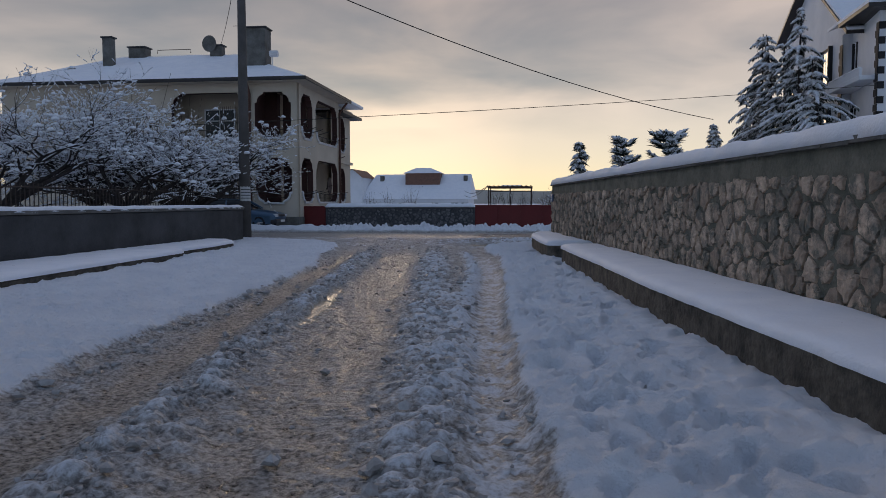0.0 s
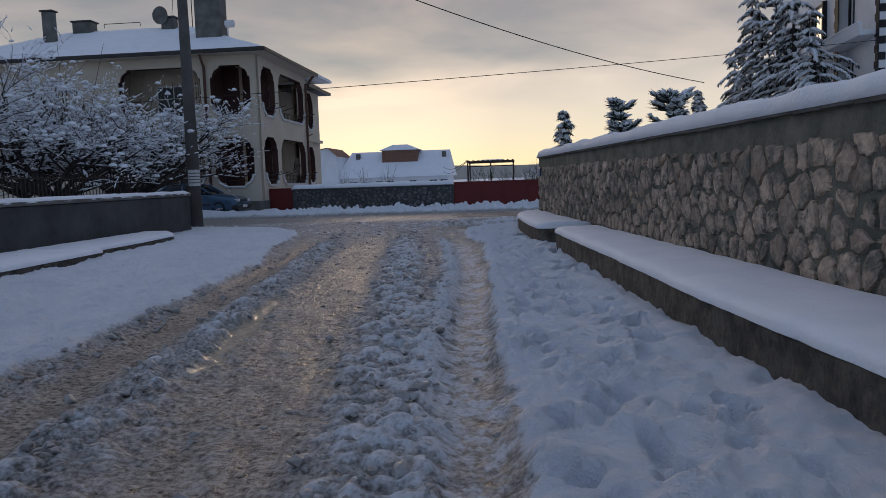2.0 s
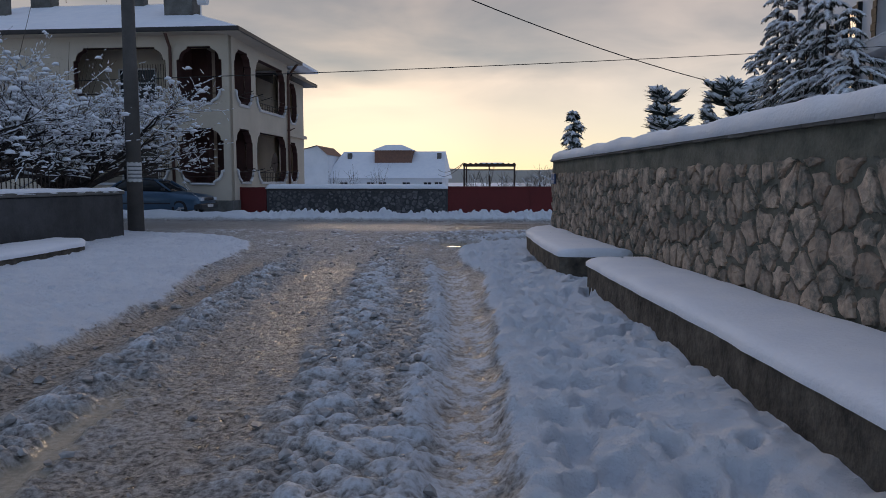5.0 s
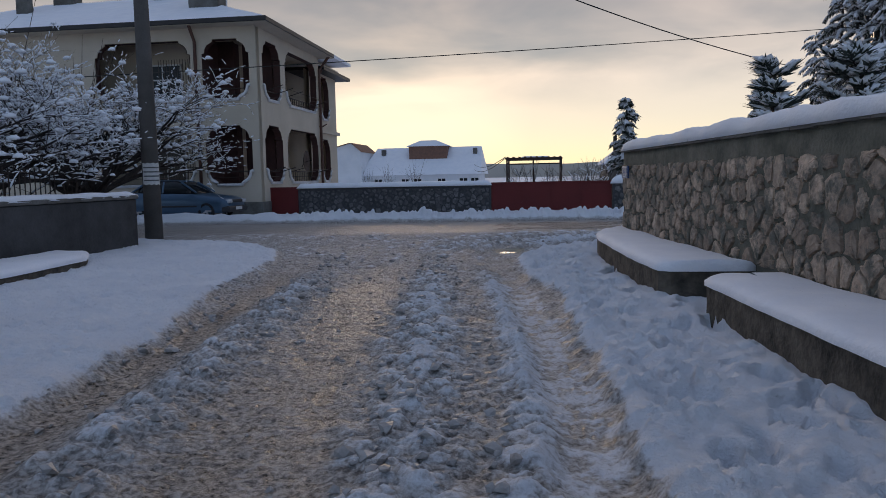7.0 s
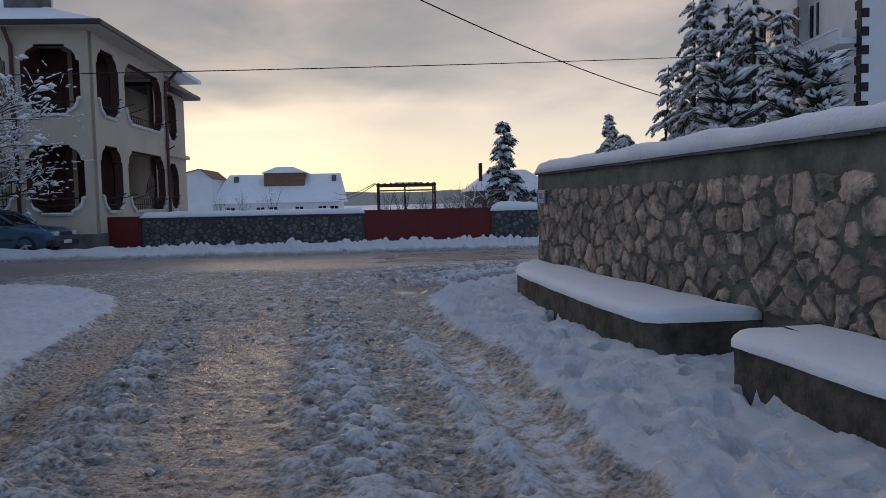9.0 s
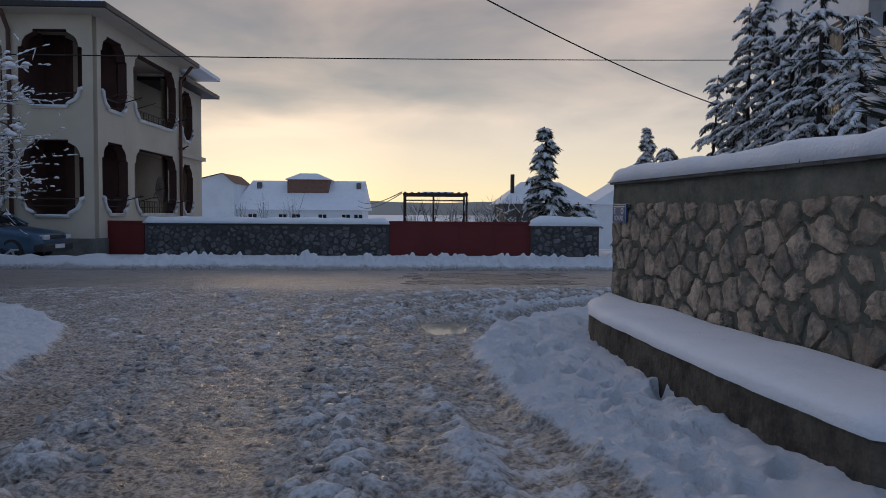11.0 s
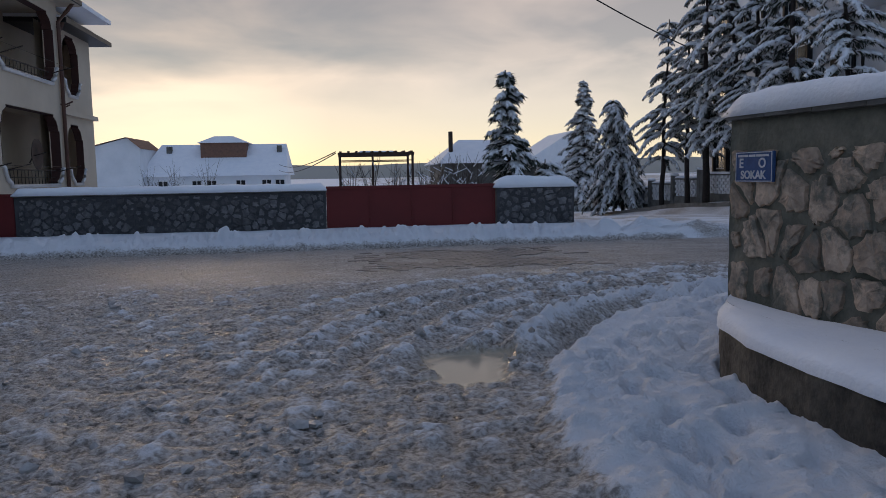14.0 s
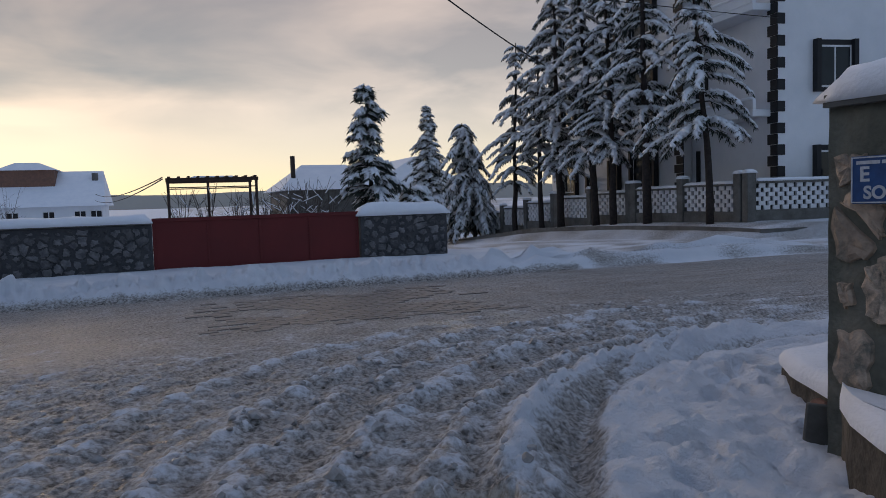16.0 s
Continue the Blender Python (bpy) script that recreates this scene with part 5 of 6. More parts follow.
for yy in (-0.84, 0.70):
    for xx in (-0.82, -3.42):
        s = Shape()
        prof = [(0.0, 0.20), (0.0, 0.27), (0.02, 0.30), (0.12, 0.30), (0.14, 0.27), (0.14, 0.20)]
        vs, fs = [], []
        for k in range(20):
            t = 2 * math.pi * k / 20
            for dy, r in prof:
                vs.append((xx + r * math.cos(t), yy + dy, 0.30 + r * math.sin(t)))
        for k in range(20):
            for q in range(5):
                a, b = k * 6 + q, ((k + 1) % 20) * 6 + q
                fs.append((a, b, b + 1, a + 1))
        wheel = link("wheel", mesh_of("tyre", vs, fs, M_TYRE, True), car, "black tyre on a light alloy wheel")
        s = Shape()
        s.tube([(xx, yy + 0.03, 0.30), (xx, yy + 0.11, 0.30)], 0.07, 10)
        for k in range(5):
            t = 2 * math.pi * k / 5
            s.tube([(xx, yy + 0.04, 0.30), (xx + 0.2 * math.cos(t), yy + 0.035, 0.30 + 0.2 * math.sin(t))], [0.035, 0.028], 5)
        vs2 = []
        s.make("rim", M_ALLOY, wheel)
        s = Shape()
        s.tube([(xx, yy + 0.06, 0.3), (xx, yy + 0.075, 0.3)], 0.205, 18)
        s.make("wheel_well", M_BUMPER, wheel)
s = Shape()
s.box(-0.30, 0.04, -0.80, 0.80, 0.24, 0.46, None, 0.05)
s.make("front_bumper", M_BUMPER, car, "dark plastic bumper")
s = Shape()
s.box(-4.32, -4.05, -0.78, 0.78, 0.26, 0.50, None, 0.05)
s.make("rear_bumper", M_BUMPER, car)
s = Shape()
s.box(-3.1, -1.15, -0.865, -0.838, 0.44, 0.50, None, 0.006)
s.make("side_moulding", M_BUMPER, car)
for yy in (-0.72, 0.46):
    s = Shape()
    s.box(-0.16, 0.012, yy, yy + 0.27, 0.56, 0.69, None, 0.02)
    s.make("headlight", M_LAMP, car, "clear headlight")
s = Shape()
s.box(-0.06, 0.008, -0.42, 0.42, 0.58, 0.68, None, 0.01)
s.make("grille", M_BUMPER, car)
s = Shape()
s.box(0.042, 0.052, -0.26, 0.26, 0.32, 0.43, None, 0.003)
s.make("number_plate", M_PAPER, car)
s = Shape()
s.box(-1.45, -1.33, -0.98, -0.83, 0.93, 1.03, None, 0.02)
s.make("wing_mirror", M_BUMPER, car)

# ---------------------------------------------------------------- pergola beyond the gate
pg = thing("pergola", "rusty iron pergola with a slatted top carrying a little snow", "pergola", at=(-1.07, 29.9, -0.05))
for x in (-1.18, -0.05, 1.18):
    for y in (-0.9, 0.9):
        if x == -0.05 and y < 0:
            continue
        s = Shape()
        s.tube([(x, y, -0.2), (x, y, 2.2)], 0.04, 6)
        s.make("post", M_RUST, pg)
for y in (-0.9, 0.9):
    s = Shape()
    s.box(-1.24, 1.24, y - 0.03, y + 0.03, 2.16, 2.26, None, 0.006)
    s.make("beam", M_RUST, pg)
    s = Shape()
    s.box(-1.2, 1.2, y - 0.015, y + 0.015, 1.98, 2.01)
    s.make("tie", M_RUST, pg)
for k in range(10):
    x = -1.15 + k * 0.2555
    s = Shape()
    s.box(x - 0.04, x + 0.04, -1.0, 1.0, 2.264, 2.30, None, 0.004)
    s.make("slat", M_RUST, pg)
snow_strip("snow_patch", [(-0.6, 0.2, 2.29), (0.7, 0.3, 2.29)], 0.7, 0.05, pg, seed=31)


def shrub(name, x, y, z, h, spread, n, label, category, seed, snow=0.3, mat_twig=None):
    """Bare twigs fanning up from the ground."""
    rnd = random.Random(seed)
    s, sn = Shape(), Shape()
    for i in range(n):
        a = rnd.uniform(0, 2 * math.pi)
        lean = rnd.uniform(0.05, 1.0) * spread
        hh = h * rnd.uniform(0.55, 1.0)
        pts = []
        for k in range(5):
            t = k / 4
            pts.append((lean * t ** 1.4 * math.cos(a) + rnd.uniform(-0.03, 0.03), lean * t ** 1.4 * math.sin(a) + rnd.uniform(-0.03, 0.03), hh * t))
        s.tube(pts, [0.022, 0.016, 0.012, 0.009, 0.005], 4)
        for _ in range(3):
            k = rnd.randint(1, 3)
            p = Vector(pts[k])
            d = Vector((rnd.uniform(-1, 1), rnd.uniform(-1, 1), rnd.uniform(0.2, 1))) * 0.22 * h
            s.tube([p, p + d], [0.009, 0.004], 3)
            if rnd.random() < snow:
                sn.tube([p + Vector((0, 0, 0.02)), p + d * 0.8 + Vector((0, 0, 0.02))], [0.022, 0.012], 4)
    o = thing(name, label, category, "bare shrubs", (x, y, z))
    s.make("twig_crown", mat_twig or M_TWIG, o)
    if sn.v:
        sn.make("snow", M_SNOW, o)
    return o


for k, (x, y, h) in enumerate(((-1.9, 29.6, 2.0), (-1.2, 30.2, 2.2), (-0.5, 29.6, 1.9), (-0.2, 30.0, 2.1))):
    shrub("vine", x, y, 0, h, 0.7, 14, "bare climbing vine under the iron pergola", "vine", 60 + k)
for k, (x, y, h) in enumerate(((1.4, 31, 2.3), (2.2, 32.2, 2.4), (0.9, 33, 2.0), (3.2, 34.0, 2.0))):
    shrub("bare_shrub", x, y, 0, h, 1.1, 26, "leafless garden shrub behind the red gate", "shrub", 70 + k)
for k, (x, y, h) in enumerate(((-12.2, 62, 4.6), (-16.5, 62, 3.4), (-14.8, 63, 4.0))):
    shrub("bare_sapling", x, y, -0.9, h, 1.0, 14, "leafless sapling in front of the low white house", "tree", 80 + k)

# ---------------------------------------------------------------- low white house in the distance
fh = thing("distant_house", "long low white house with a snow-covered roof and dormer", "house", at=(0.62, 80, -0.39))
s = Shape()
s.box(-22.2, -8.7, 0, 9, -3.5, 2.2)
s.make("wall", M_WHITE, fh)
s = Shape()
s.add([(-22.6, -0.5, 2.15), (-8.3, -0.5, 2.15), (-8.7, 5, 5.45), (-21.4, 5, 5.45), (-22.6, 10, 2.15), (-8.3, 10, 2.15)], [(0, 1, 2, 3), (3, 2, 5, 4), (1, 5, 2), (0, 3, 4), (0, 4, 5, 1)])
s.make("roof", M_SNOW, fh, "snow-covered pitched roof")
s = Shape()
s.box(-17.1, -12.6, 2.6, 6, 3.9, 5.5)
s.make("dormer", M_BRICK, fh, "reddish brick dormer wall")
s = Shape()
s.add([(-17.4, 2.3, 5.5), (-12.3, 2.3, 5.5), (-12.3, 6, 5.5), (-17.4, 6, 5.5), (-15.8, 3.2, 6.2), (-13.9, 3.2, 6.2)], [(0, 1, 5, 4), (1, 2, 5), (2, 3, 4, 5), (3, 0, 4), (3, 2, 1, 0)])
s.make("dormer_roof", M_SNOW, fh)
s = Shape()
s.add([(-26.2, -1, -3), (-22.0, -1, -3), (-22.0, -1, 4.9), (-23.2, -1, 5.9), (-26.2, -1, 5.1), (-26.2, 7, -3), (-22.0, 7, -3), (-22.0, 7, 4.9), (-23.2, 7, 5.9), (-26.2, 7, 5.1)], [(4, 3, 2, 1, 0), (5, 6, 7, 8, 9), (1, 2, 7, 6), (2, 3, 8, 7), (3, 4, 9, 8), (4, 0, 5, 9)])
s.make("gable_wing", M_WHITE, fh)
s = Shape()
s.add([(-23.2, -1.3, 5.95), (-21.9, -1.3, 4.85), (-21.9, 7, 4.85), (-23.2, 7, 5.95), (-26.4, -1.3, 5.15), (-26.4, 7, 5.15)], [(0, 1, 2, 3), (4, 0, 3, 5)])
s.make("wing_roof", M_BRICK, fh)
for x in (-20.8, -17.6, -16.2, -13.4, -10.9, -9.6):
    s = Shape()
    s.box(x, x + 1.0, -0.06, -0.005, 0.75, 1.75)
    wd = s.make("window", M_TRIM, fh)
    for dx in (0.08, 0.54):
        s = Shape()
        s.box(x + dx, x + dx + 0.38, -0.075, -0.062, 0.83, 1.67)
        s.make("pane", M_GLASS, wd)
for x in (-20.6, -9.6):
    s = Shape()
    s.box(x, x + 0.5, 3.4, 3.9, 4.2, 5.2)
    s.make("chimney", M_CONCRETE, fh)
cable(((-8.5, 80, 2.2), (-2.4, 30.8, 2.25)), 0.02, "thin cable running to the iron pergola", 0.4)
cable(((-8.5, 80, 2.8), (-2.4, 30.8, 2.3)), 0.02, "thin cable running to the iron pergola", 0.4)

# far hills, with the haze painted into their pale colour
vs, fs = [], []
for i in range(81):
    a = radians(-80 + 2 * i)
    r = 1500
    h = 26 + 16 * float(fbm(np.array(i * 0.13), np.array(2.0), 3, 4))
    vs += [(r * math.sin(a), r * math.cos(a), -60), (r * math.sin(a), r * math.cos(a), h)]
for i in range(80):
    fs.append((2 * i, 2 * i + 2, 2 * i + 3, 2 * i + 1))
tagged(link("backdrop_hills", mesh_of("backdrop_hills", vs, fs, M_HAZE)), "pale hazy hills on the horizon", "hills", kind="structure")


# ---------------------------------------------------------------- trees
def conifer(name, x, y, z, h, r, label, seed, bare=0.0, droop=0.35, snow=0.7, lean=(0, 0), dens=1.0, needle_len=0.17, tip=0.15):
    """A cedar or spruce: bent trunk, whorls of drooping boughs, each with many twigs of needles and snow lying on them."""
    rnd = random.Random(seed)
    t = thing(name, label, "tree", "snowy conifers", (x, y, z))
    tr = Shape()
    kn = 9
    tp = [(lean[0] * (k / kn) ** 1.5 + 0.04 * rnd.uniform(-1, 1), lean[1] * (k / kn) ** 1.5 + 0.04 * rnd.uniform(-1, 1), h * k / kn - 0.15) for k in range(kn + 1)]
    r0 = 0.0125 * h + 0.02
    tr.tube(tp, [r0 * (1 - 0.9 * k / kn) + 0.01 for k in range(kn + 1)], 8)
    tr.make("trunk", M_BARK, t, smooth=True)
    nv, nf, sv, sf = [], [], [], []
    br = Shape()

    def tri(vs, fs, p, d, w, up):
        n = len(vs)
        sd = d.cross(up)
        if sd.length < 1e-6:
            return
        sd = sd.normalized() * w
        vs.extend([p - sd * 0.5, p + d * 0.55 - sd, p + d, p + d * 0.55 + sd, p + sd * 0.5])
        fs.append((n, n + 1, n + 2, n + 3, n + 4))
    levels = int(h * (1 - bare) * 3.2 * dens)
    for lv in range(levels):
        f = bare + (1 - bare) * (lv + rnd.random()) / levels
        f = min(f, 0.985)
        zc = h * f
        q = f * kn
        i0 = min(int(q), kn - 1)
        c = Vector(tp[i0]).lerp(Vector(tp[i0 + 1]), q - i0)
        prof = (1 - (f - bare) / (1 - bare))
        reach = r * (tip + (1 - tip) * prof ** 0.8) * rnd.uniform(0.6, 1.15)
        if f < bare + 0.12:
            reach *= rnd.uniform(0.5, 0.95)
        for w in range(rnd.randint(3, 5)):
            a = rnd.uniform(0, 2 * math.pi)
            L = reach * rnd.uniform(0.55, 1.1)
            out = Vector((math.cos(a), math.sin(a), 0))
            rise = rnd.uniform(0.05, 0.45)
            pts = []
            for k in range(6):
                s = k / 5
                pts.append(c + out * L * s + Vector((0, 0, L * (rise * s - droop * 1.6 * s * s))) + Vector((rnd.uniform(-1, 1), rnd.uniform(-1, 1), 0)) * 0.03 * L)
            br.tube(pts, [0.008 * L + 0.012 - 0.002 * k for k in range(6)], 3)
            nt = int(34 * L + 10)
            for k in range(nt):
                s = 0.12 + 0.88 * (k + rnd.random()) / nt
                i = min(int(s * 5), 4)
                p = pts[i].lerp(pts[i + 1], s * 5 - i)
                along = (pts[i + 1] - pts[i]).normalized()
                sidev = Vector((-out.y, out.x, 0)) * rnd.choice((-1, 1))
                tl = needle_len * rnd.uniform(0.8, 1.7) * (1.5 - s * 0.7) * (0.7 + 0.25 * L)
                d = (along * rnd.uniform(0.35, 1.0) + sidev * rnd.uniform(0.2, 1.0) + Vector((0, 0, -droop * rnd.uniform(0.5, 1.7)))).normalized() * tl
                for g in range(2):
                    dd = (d + Vector((rnd.uniform(-1, 1), rnd.uniform(-1, 1), rnd.uniform(-1, 0.5))) * tl * 0.35)
                    tri(nv, nf, p, dd, tl * (0.075 if snow > 0.8 else 0.10), Vector((rnd.uniform(-0.6, 0.6), rnd.uniform(-0.6, 0.6), 1)))
                if rnd.random() < snow:
                    lift = Vector((0, 0, 0.014 + 0.012 * rnd.random()))
                    n = len(sv)
                    w2 = tl * rnd.uniform(0.16, 0.28) * (1.0 + 0.5 * max(0.0, snow - 0.75) / 0.22)
                    sd = d.cross(Vector((0, 0, 1)))
                    sd = sd.normalized() * w2 if sd.length > 1e-6 else Vector((w2, 0, 0))
                    th = Vector((0, 0, rnd.uniform(0.04, 0.10)))
                    a0, a1, a2 = p + lift, p + d * 0.5 + lift, p + d * 0.95 + lift
                    sv.extend([a0 - sd * 0.7, a0 + sd * 0.7, a1 + sd, a2, a1 - sd, (a0 + a1) / 2 + th])
                    sf.extend([(n, n + 1, n + 5), (n + 1, n + 2, n + 5), (n + 2, n + 3, n + 5), (n + 3, n + 4, n + 5), (n + 4, n, n + 5), (n, n + 4, n + 3, n + 2, n + 1)])
    br.make("bough_work", M_BARK, t)
    link("needles", mesh_of("needles", nv, nf, M_NEEDLE), t, "dark green needles")
    link("snow", mesh_of("snow", sv, sf, M_SNOW, True), t, "snow lying along the boughs")
    return t


def snowy_tree(x, y, h, seed, label, n_main=7, spread=1.0):
    """A leafless, many-branched fruit tree with snow along every branch."""
    rnd = random.Random(seed)
    t = thing("bare_tree", label, "tree", "snowy garden trees", (x, y, 0))
    wood, sn = Shape(), Shape()
    twigs = []

    def grow(p, d, L, r, depth):
        pts, k = [p], 5
        dd = d.copy()
        for i in range(k):
            dd = (dd + Vector((rnd.uniform(-1, 1), rnd.uniform(-1, 1), rnd.uniform(-0.5, 0.5))) * 0.22).normalized()
            pts.append(pts[-1] + dd * L / k)
        rad = [r * (1 - 0.45 * i / k) for i in range(k + 1)]
        wood.tube(pts, rad, 6 if depth < 2 else 4 if depth < 3 else 3)
        if depth >= 1:
            for i in range(k):
                if rnd.random() < 0.42 and abs((pts[i + 1] - pts[i]).normalized().z) < 0.93:
                    w = max(rad[i] * 0.9, 0.013) * rnd.uniform(0.7, 1.5)
                    up = Vector((0, 0, rad[i] * 0.7 + w * 0.5))
                    mid = (pts[i] + pts[i + 1]) / 2
                    sn.tube([pts[i] + up * 0.75, mid + up * 1.15, pts[i + 1] + up * 0.75], [w * 0.6, w * 1.1, w * 0.55], 3)
            if depth >= 2 and rnd.random() < 0.16:
                q = pts[rnd.randint(1, k)]
                rr = rnd.uniform(0.04, 0.10)
                vsn = []
                for j in range(3):
                    for i in range(6):
                        tt = 2 * math.pi * i / 6
                        rj = rr * (1.0, 0.85, 0.4)[j] * rnd.uniform(0.7, 1.2)
                        vsn.append(q + Vector((rj * math.cos(tt) * 1.3, rj * math.sin(tt), (0.0, 0.5, 0.85)[j] * rr)))
                sn.add(vsn, [(j * 6 + i, j * 6 + (i + 1) % 6, (j + 1) * 6 + (i + 1) % 6, (j + 1) * 6 + i) for j in range(2) for i in range(6)] + [tuple(12 + i for i in range(6)), tuple(range(5, -1, -1))])
        if depth < 4:
            n = rnd.randint(3, 5) if depth < 3 else rnd.randint(2, 4)
            for _ in range(n):
                i = rnd.randint(2, k)
                a = rnd.uniform(0, 2 * math.pi)
                side_v = Vector((math.cos(a), math.sin(a), rnd.uniform(-0.35, 0.6)))
                nd = (dd * 0.75 + side_v * rnd.uniform(0.6, 1.1)).normalized()
                grow(pts[i], nd, L * rnd.uniform(0.52, 0.75), rad[i] * 0.6, depth + 1)
    fork = h * 0.2
    wood.tube([(0, 0, -0.2), (0.03, 0.02, fork * 0.5), (0, 0, fork * 1.1)], [0.16, 0.13, 0.12], 8)
    for k in range(n_main):
        a = 2 * math.pi * (k + rnd.random() * 0.7) / n_main
        d = Vector((math.cos(a) * spread, math.sin(a) * spread, rnd.uniform(0.45, 1.1))).normalized()
        grow(Vector((0, 0, fork)), d, h * rnd.uniform(0.34, 0.46), 0.085, 0)
    wood.make("branch_crown", M_BARK, t)
    sn.make("snow", M_SNOW, t, "snow lying along the branches", True)
    return t


snowy_tree(-11.9, 13.6, 5.6, 1, "leafless garden tree loaded with snow behind the grey wall", 12, 1.15)
snowy_tree(-12.2, 9.4, 5.5, 2, "leafless garden tree loaded with snow behind the grey wall", 12, 1.15)
snowy_tree(-13.6, 5.6, 5.6, 3, "leafless garden tree loaded with snow behind the grey wall", 11, 1.1)
snowy_tree(-14.6, 11.6, 6.0, 6, "leafless garden tree loaded with snow behind the grey wall", 11, 1.1)
snowy_tree(-14.2, 16.2, 5.2, 4, "leafless garden tree with snow near the cream house", 9)
for k, (x, y, h) in enumerate(((-11.4, 11.8, 4.8), (-12.8, 14.4, 6.2), (-13.0, 11.6, 6.0))):
    shrub("tall_shoots", x, y, 0, h, 1.3, 9, "thin upright leafless shoots with little snow", "shrub", 90 + k, 0.2)
# iron railing behind the grey wall
rail = thing("garden_railing", "dark iron garden railing behind the snowy trees", "railing", at=(-10.2, 0, 0))
for k in range(60):
    s = Shape()
    s.tube([(0, 1.45 + k * 0.14, -0.05), (0, 1.45 + k * 0.14, 1.75)], 0.012, 4)
    s.make("bar", M_IRON, rail)
for z in (0.8, 1.65):
    s = Shape()
    s.tube([(0, 1.4, z), (0, 9.8, z)], 0.018, 4)
    s.make("rail", M_IRON, rail)

conifer("spruce", 2.62, 25.6, 0, 4.5, 1.35, "small dark spruce with lumps of snow behind the wall end", 11, 0.05, 0.30, 0.6, (-0.15, 0), 2.3, 0.2, 0.12)
conifer("low_conifer", 3.75, 25.9, 0, 2.0, 1.1, "low spreading juniper under heavy snow", 12, 0.05, 0.3, 0.85, (0, 0), 1.6, 0.2, 0.5)
conifer("spruce", 18.2, 66.0, -2.2, 11.6, 3.0, "tall slender spruce dusted with snow", 13, 0.05, 0.35, 0.9, (0, 0), 1.7, 0.3, 0.06)
conifer("cedar", 14.2, 46.6, -0.9, 6.7, 2.8, "drooping cedar covered in snow beside the street", 14, 0.12, 0.55, 0.9, (-0.7, 0), 1.7, 0.26, 0.3)
conifer("pine", 2.55, 7.2, 0, 3.0, 0.62, "young pine with snow tufts behind the stone wall", 15, 0.25, -0.12, 0.85, (0, 0), 2.2, 0.22, 0.45)
conifer("pine", 3.7, 7.35, 0, 3.15, 0.75, "young pine with snow tufts behind the stone wall", 16, 0.25, -0.12, 0.85, (0, 0), 2.2, 0.22, 0.45)

# ---------------------------------------------------------------- white block of flats with black trim
FC = Vector((16.9, 26.8, 0))
FA = Vector((0.077, 0.997, 0))             # along the street front
FB = Vector((0.997, -0.077, 0))
flats = thing("apartment_building", "white three-storey apartment building with black-painted window surrounds and quoins", "building")
FM = Matrix(((FA.x, FB.x, 0, FC.x), (FA.y, FB.y, 0, FC.y), (0, 0, 1, 0.3), (0, 0, 0, 1)))   # local: x along the front, y into the building


def flat_box(name, b, material, parent=None, label="", bev=0.0):
    s = Shape()
    s.box(*b, FM, bev)
    return s.make(name, material, parent or flats, label)


ST = 3.5
HT = 10.3
END = 18.1
flat_box("wall", (5.5, END, 0, 11, -2.5, HT), M_WHITE)
flat_box("wall", (0.25, 5.5, 0.6, 11, -0.6, HT), M_WHITE)
flat_box("wall", (-0.02, 0.25, 0.0, 11, -0.6, HT), M_WHITE)
# broad gable over the long part
s = Shape()
gable = [(3.7, HT), (END, HT), (END, 12.5), (11.4, 15.2)]
s.add([FM @ Vector((a, d, z)) for d in (0.0, 11.0) for a, z in gable], [(0, 1, 2, 3), (7, 6, 5, 4), (0, 4, 5, 1), (1, 5, 6, 2), (2, 6, 7, 3), (3, 7, 4, 0)])
s.make("gable", M_WHITE, flats, "white rendered gable")
for (a, za), (c, zc) in (((END + 0.6, 12.22), (11.4, 15.2)), ((11.4, 15.2), (2.9, 9.82))):
    lift = Vector((0, 0, 0.03))
    s = Shape()
    s.add([FM @ Vector(p) + lift for p in ((a, -0.6, za), (c, -0.6, zc), (c, 11.4, zc), (a, 11.4, za), (a, -0.6, za + 0.2), (c, -0.6, zc + 0.2), (c, 11.4, zc + 0.2), (a, 11.4, za + 0.2))], [(0, 1, 2, 3), (7, 6, 5, 4), (0, 4, 5, 1), (1, 5, 6, 2), (2, 6, 7, 3), (3, 7, 4, 0)])
    s.make("roof", M_GUTTER, flats, "dark roof edge")
    s = Shape()
    s.add([FM @ Vector(p) + lift for p in ((a, -0.55, za + 0.204), (c, -0.55, zc + 0.204), (c, 11.4, zc + 0.204), (a, 11.4, za + 0.204), (a, -0.55, za + 0.36), (c, -0.55, zc + 0.36), (c, 11.4, zc + 0.36), (a, 11.4, za + 0.36))], [(0, 1, 2, 3), (7, 6, 5, 4), (0, 4, 5, 1), (1, 5, 6, 2), (2, 6, 7, 3), (3, 7, 4, 0)])
    s.make("snowy_roof", M_SNOW, flats, "sloping roof under snow")
flat_box("eave", (-0.9, 3.6, -0.8, 0.5, HT + 0.01, HT + 0.2), M_GUTTER, None, "dark roof edge")
s = Shape()
s.add([FM @ Vector(p) for p in ((-0.9, -0.8, HT + 0.2), (5.5, -0.8, HT + 0.2), (7.0, 6.0, HT + 3.0), (3.5, 6.0, HT + 3.0), (-0.9, 9.8, HT + 0.2), (-0.9, -0.8, HT + 0.36), (5.5, -0.8, HT + 0.36))], [(5, 6, 2, 3), (0, 1, 6, 5), (0, 5, 3, 4), (1, 0, 4, 3, 2)])
s.make("snowy_roof", M_SNOW, flats, "hip roof under snow")
